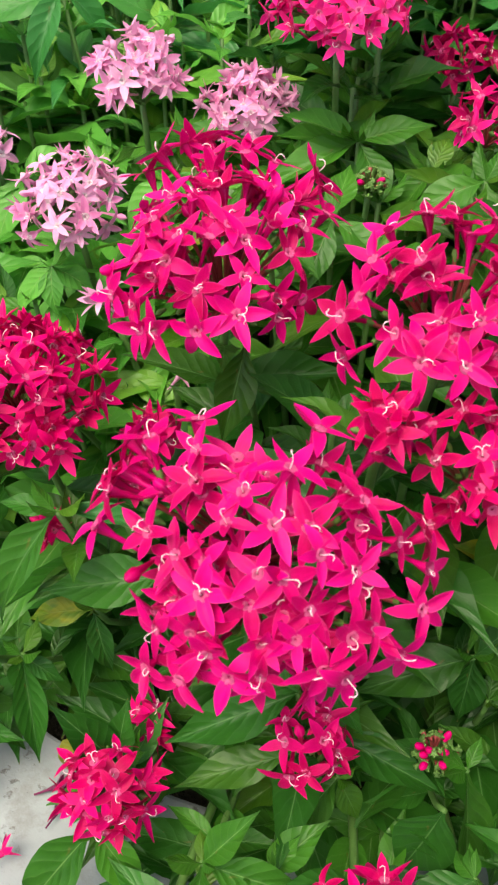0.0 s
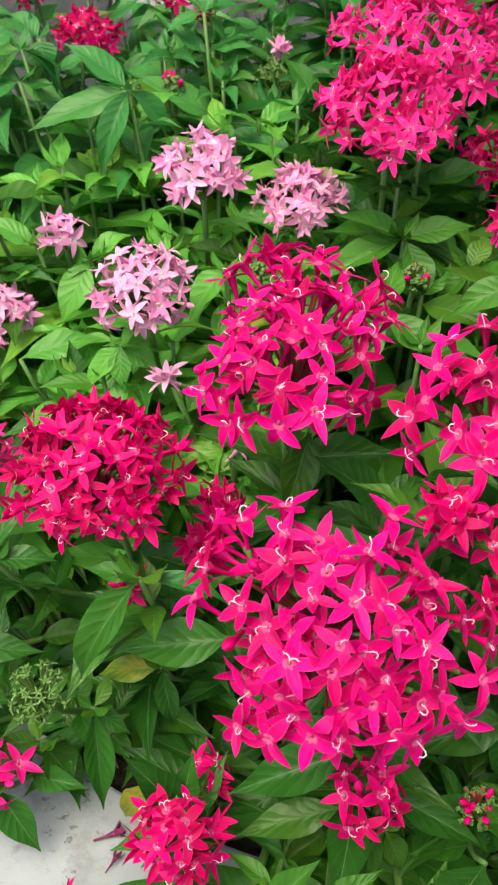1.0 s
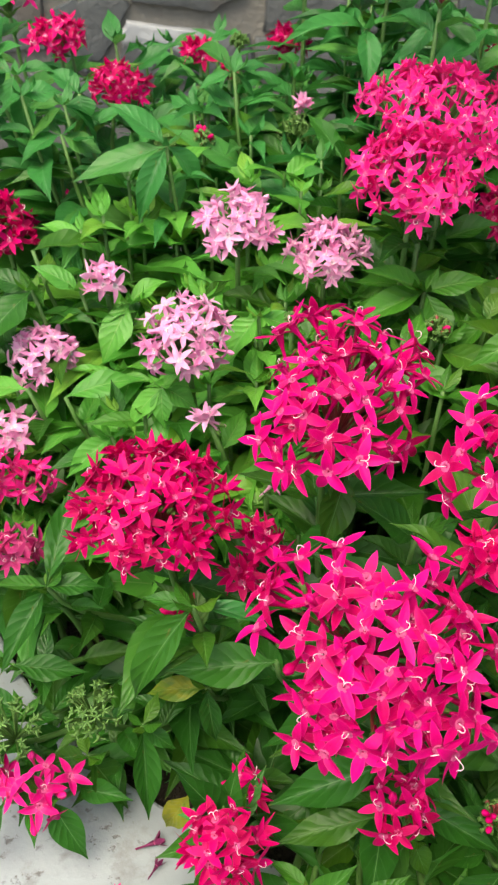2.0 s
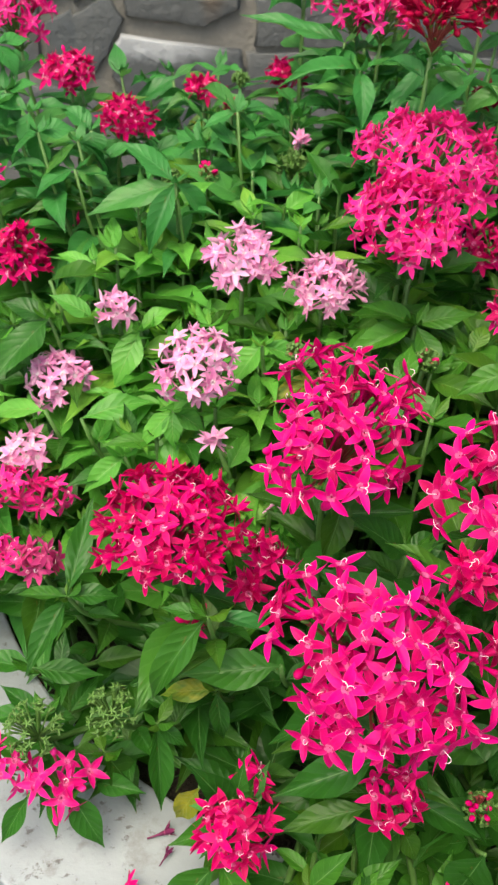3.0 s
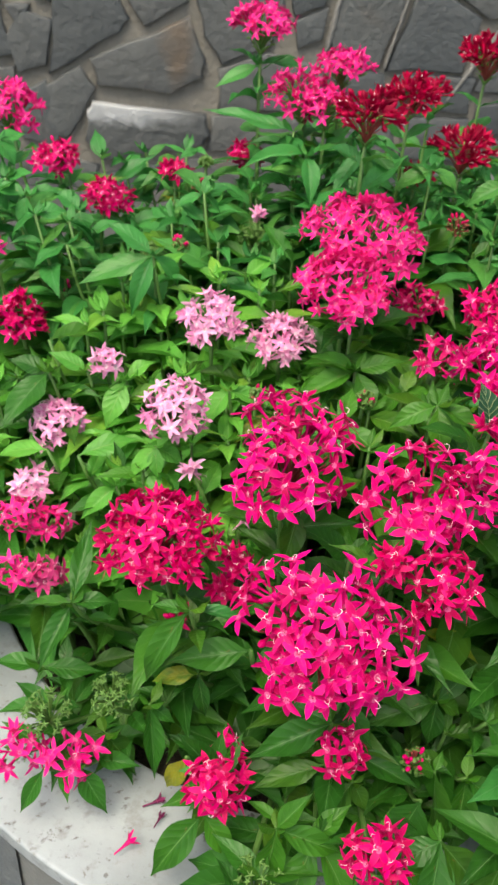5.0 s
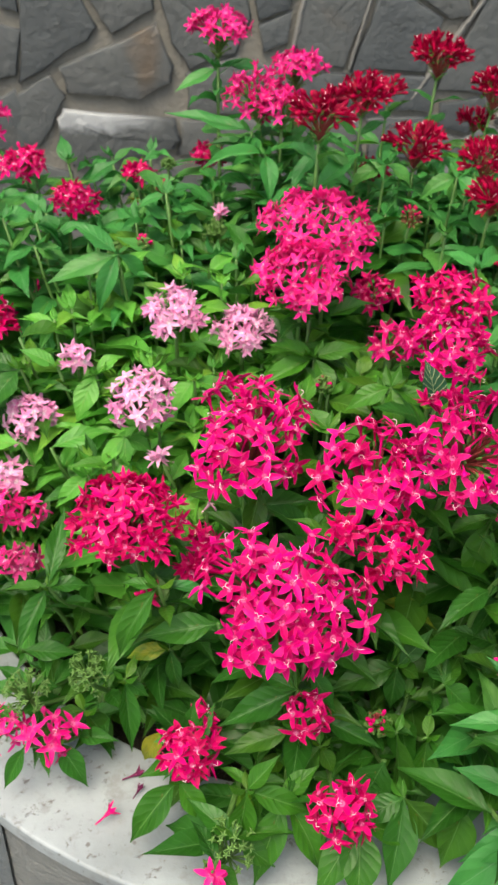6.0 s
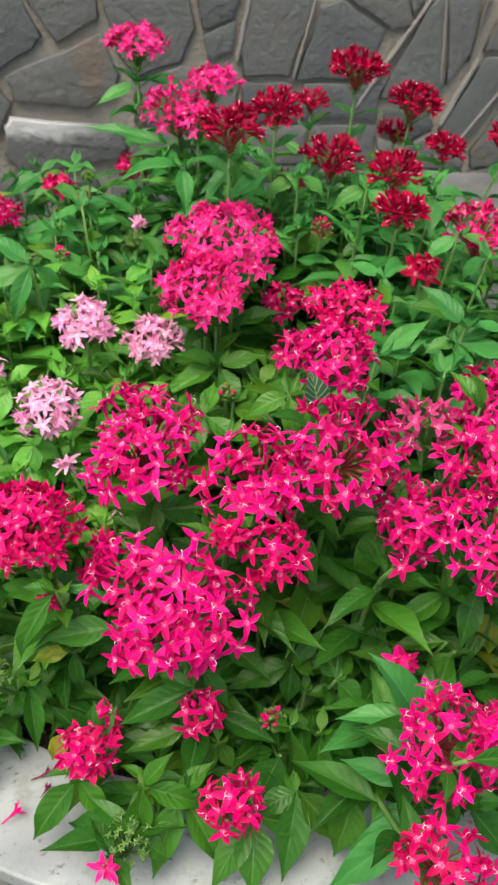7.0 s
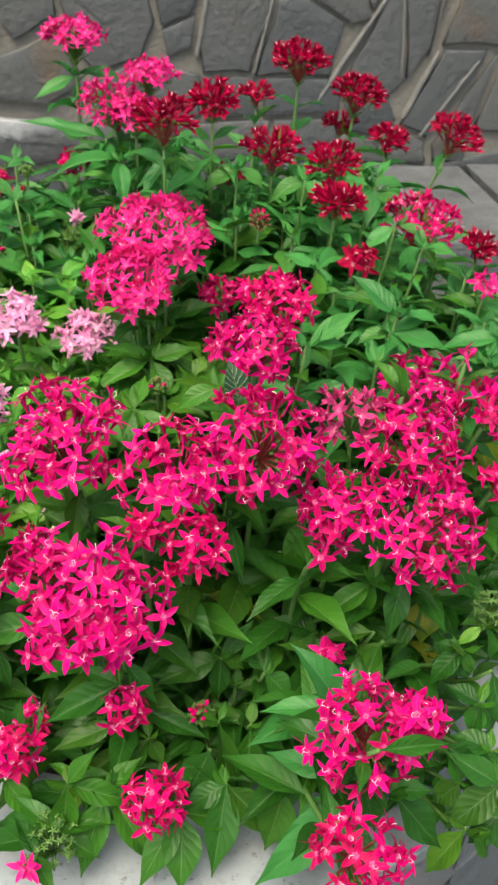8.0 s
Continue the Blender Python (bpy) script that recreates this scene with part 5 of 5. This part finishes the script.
sprig(0.040, 0.425, 0.448, (0.000, 0.412, 0.440, 0.020), (0.074, 0.404, 0.432, 0.022), (0.050, 0.458, 0.462, 0.019), (0.026, 0.392, 0.425, 0.019), tone="mid")
sprig(0.108, 0.420, 0.470, (0.070, 0.410, 0.458, 0.021), (0.142, 0.402, 0.462, 0.022), (0.110, 0.388, 0.440, 0.022), tone="mid")
sprig(0.010, 0.405, 0.452, (-0.022, 0.392, 0.440, 0.018), (0.034, 0.386, 0.440, 0.019), tone="mid")

sprig(-0.012, 0.884, 0.606, (-0.062, 0.872, 0.586, 0.024), (0.050, 0.886, 0.612, 0.024), tone="blue", pull=0.12)

fill = random.Random(41)


def canopy(x, y):
    """Height of the foliage: low at the kerb, higher to the middle and back."""
    f = max(0.0, min(1.0, (y - 0.17) / 0.5))
    rim = max(0.0, min(1.0, (R_OUT + 0.03 - math.hypot(x - CX, y - CY)) / 0.16))
    return 0.245 + (0.085 + 0.12 * f) * rim + 0.09 * max(0.0, min(1.0, (y - 0.50) / 0.35)) * rim ** 0.5


for i in range(230):
    rad, ang = math.sqrt((i + 0.5) / 230) * (R_IN + 0.05), i * 2.39996
    x, y = CX + math.cos(ang) * rad + fill.uniform(-0.015, 0.015), CY + math.sin(ang) * rad + fill.uniform(-0.015, 0.015)
    z = canopy(x, y) - fill.uniform(0.0, 0.045)
    if x < 0.02 and y < 0.45 and rad > R_IN - 0.035:
        continue
    if y < 0.36 and x > 0.04:
        z -= 0.034
        if i % 2 and x < 0.24:
            continue
    # foliage keeps below the flower heads that stand over it
    for hx, hy, hz, hr in HEADS:
        back = x < 0.12 and y > 0.42
        if math.hypot(x - hx, y + (0.025 if back else -0.02) - hy) < hr + 0.05:
            z = min(z, hz - 0.062)
    if z < SOIL_Z + 0.03:
        continue
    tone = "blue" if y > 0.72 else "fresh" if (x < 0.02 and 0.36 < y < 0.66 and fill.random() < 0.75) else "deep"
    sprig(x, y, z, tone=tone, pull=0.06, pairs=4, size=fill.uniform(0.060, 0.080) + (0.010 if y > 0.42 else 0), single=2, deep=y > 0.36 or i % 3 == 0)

for i in range(190):
    # more shoots in the deep middle and back of the bed, whose tops close the canopy between the heads
    x, y = (fill.uniform(-0.27, 0.44), fill.uniform(0.40, 0.90)) if i % 4 else (fill.uniform(-0.22, 0.02), fill.uniform(0.38, 0.62))
    if math.hypot(x - CX, y - CY) > R_IN + 0.03:
        continue
    z = canopy(x, y) + fill.uniform(-0.02, 0.012)
    if y < 0.68:
        # the right half of the bed grows higher
        z += 0.045 * min(1.0, max(0.0, (x + 0.04) / 0.08)) + 0.040 * min(1.0, max(0.0, (x - 0.04) / 0.2))
    for hx, hy, hz, hr in HEADS:
        ahead = hy - y
        if abs(x - hx) < hr + 0.03 and -0.03 - hr < ahead < 0.16:
            z = min(z, hz - 0.030 + 0.28 * max(ahead - hr, 0.0))
    tone = "fresh" if (x < 0.03 and 0.38 < y < 0.62 and fill.random() < 0.7) else "blue" if y > 0.62 or x > 0.2 else "mid"
    sprig(x, y, z, tone=tone, pull=0.06, pairs=3, size=fill.uniform(0.054, 0.074), single=2)

for i in range(15):
    # shoots that lean out over the far kerb
    lean = radians(122 + 6.5 * i + fill.uniform(-3, 3))
    rad = R_OUT - 0.03 + fill.uniform(-0.05, 0.05)
    sprig(CX + math.cos(lean) * rad * 1.02, CY + math.sin(lean) * rad * 0.9 + 0.03, 0.475 + fill.uniform(-0.03, 0.04) - max(0.0, (lean - 2.75)) * 0.16, tone="blue", pull=0.22, pairs=6, size=fill.uniform(0.062, 0.08), single=2)


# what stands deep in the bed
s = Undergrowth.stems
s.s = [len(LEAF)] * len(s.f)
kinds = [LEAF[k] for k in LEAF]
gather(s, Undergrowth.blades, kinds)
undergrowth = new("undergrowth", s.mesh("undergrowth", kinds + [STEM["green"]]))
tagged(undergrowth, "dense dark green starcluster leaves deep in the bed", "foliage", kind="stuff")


# ---- dropped florets on the kerb ----
fallen_floret(-0.093, 0.255, 20, "wilted", 0.008, True)
fallen_floret(-0.090, 0.241, 60, "wilted", 0.006, True)
fallen_floret(-0.111, 0.220, 40, "crimson", 0.009)
fallen_floret(0.138, 0.183, 0, "rose", 0.006, True)
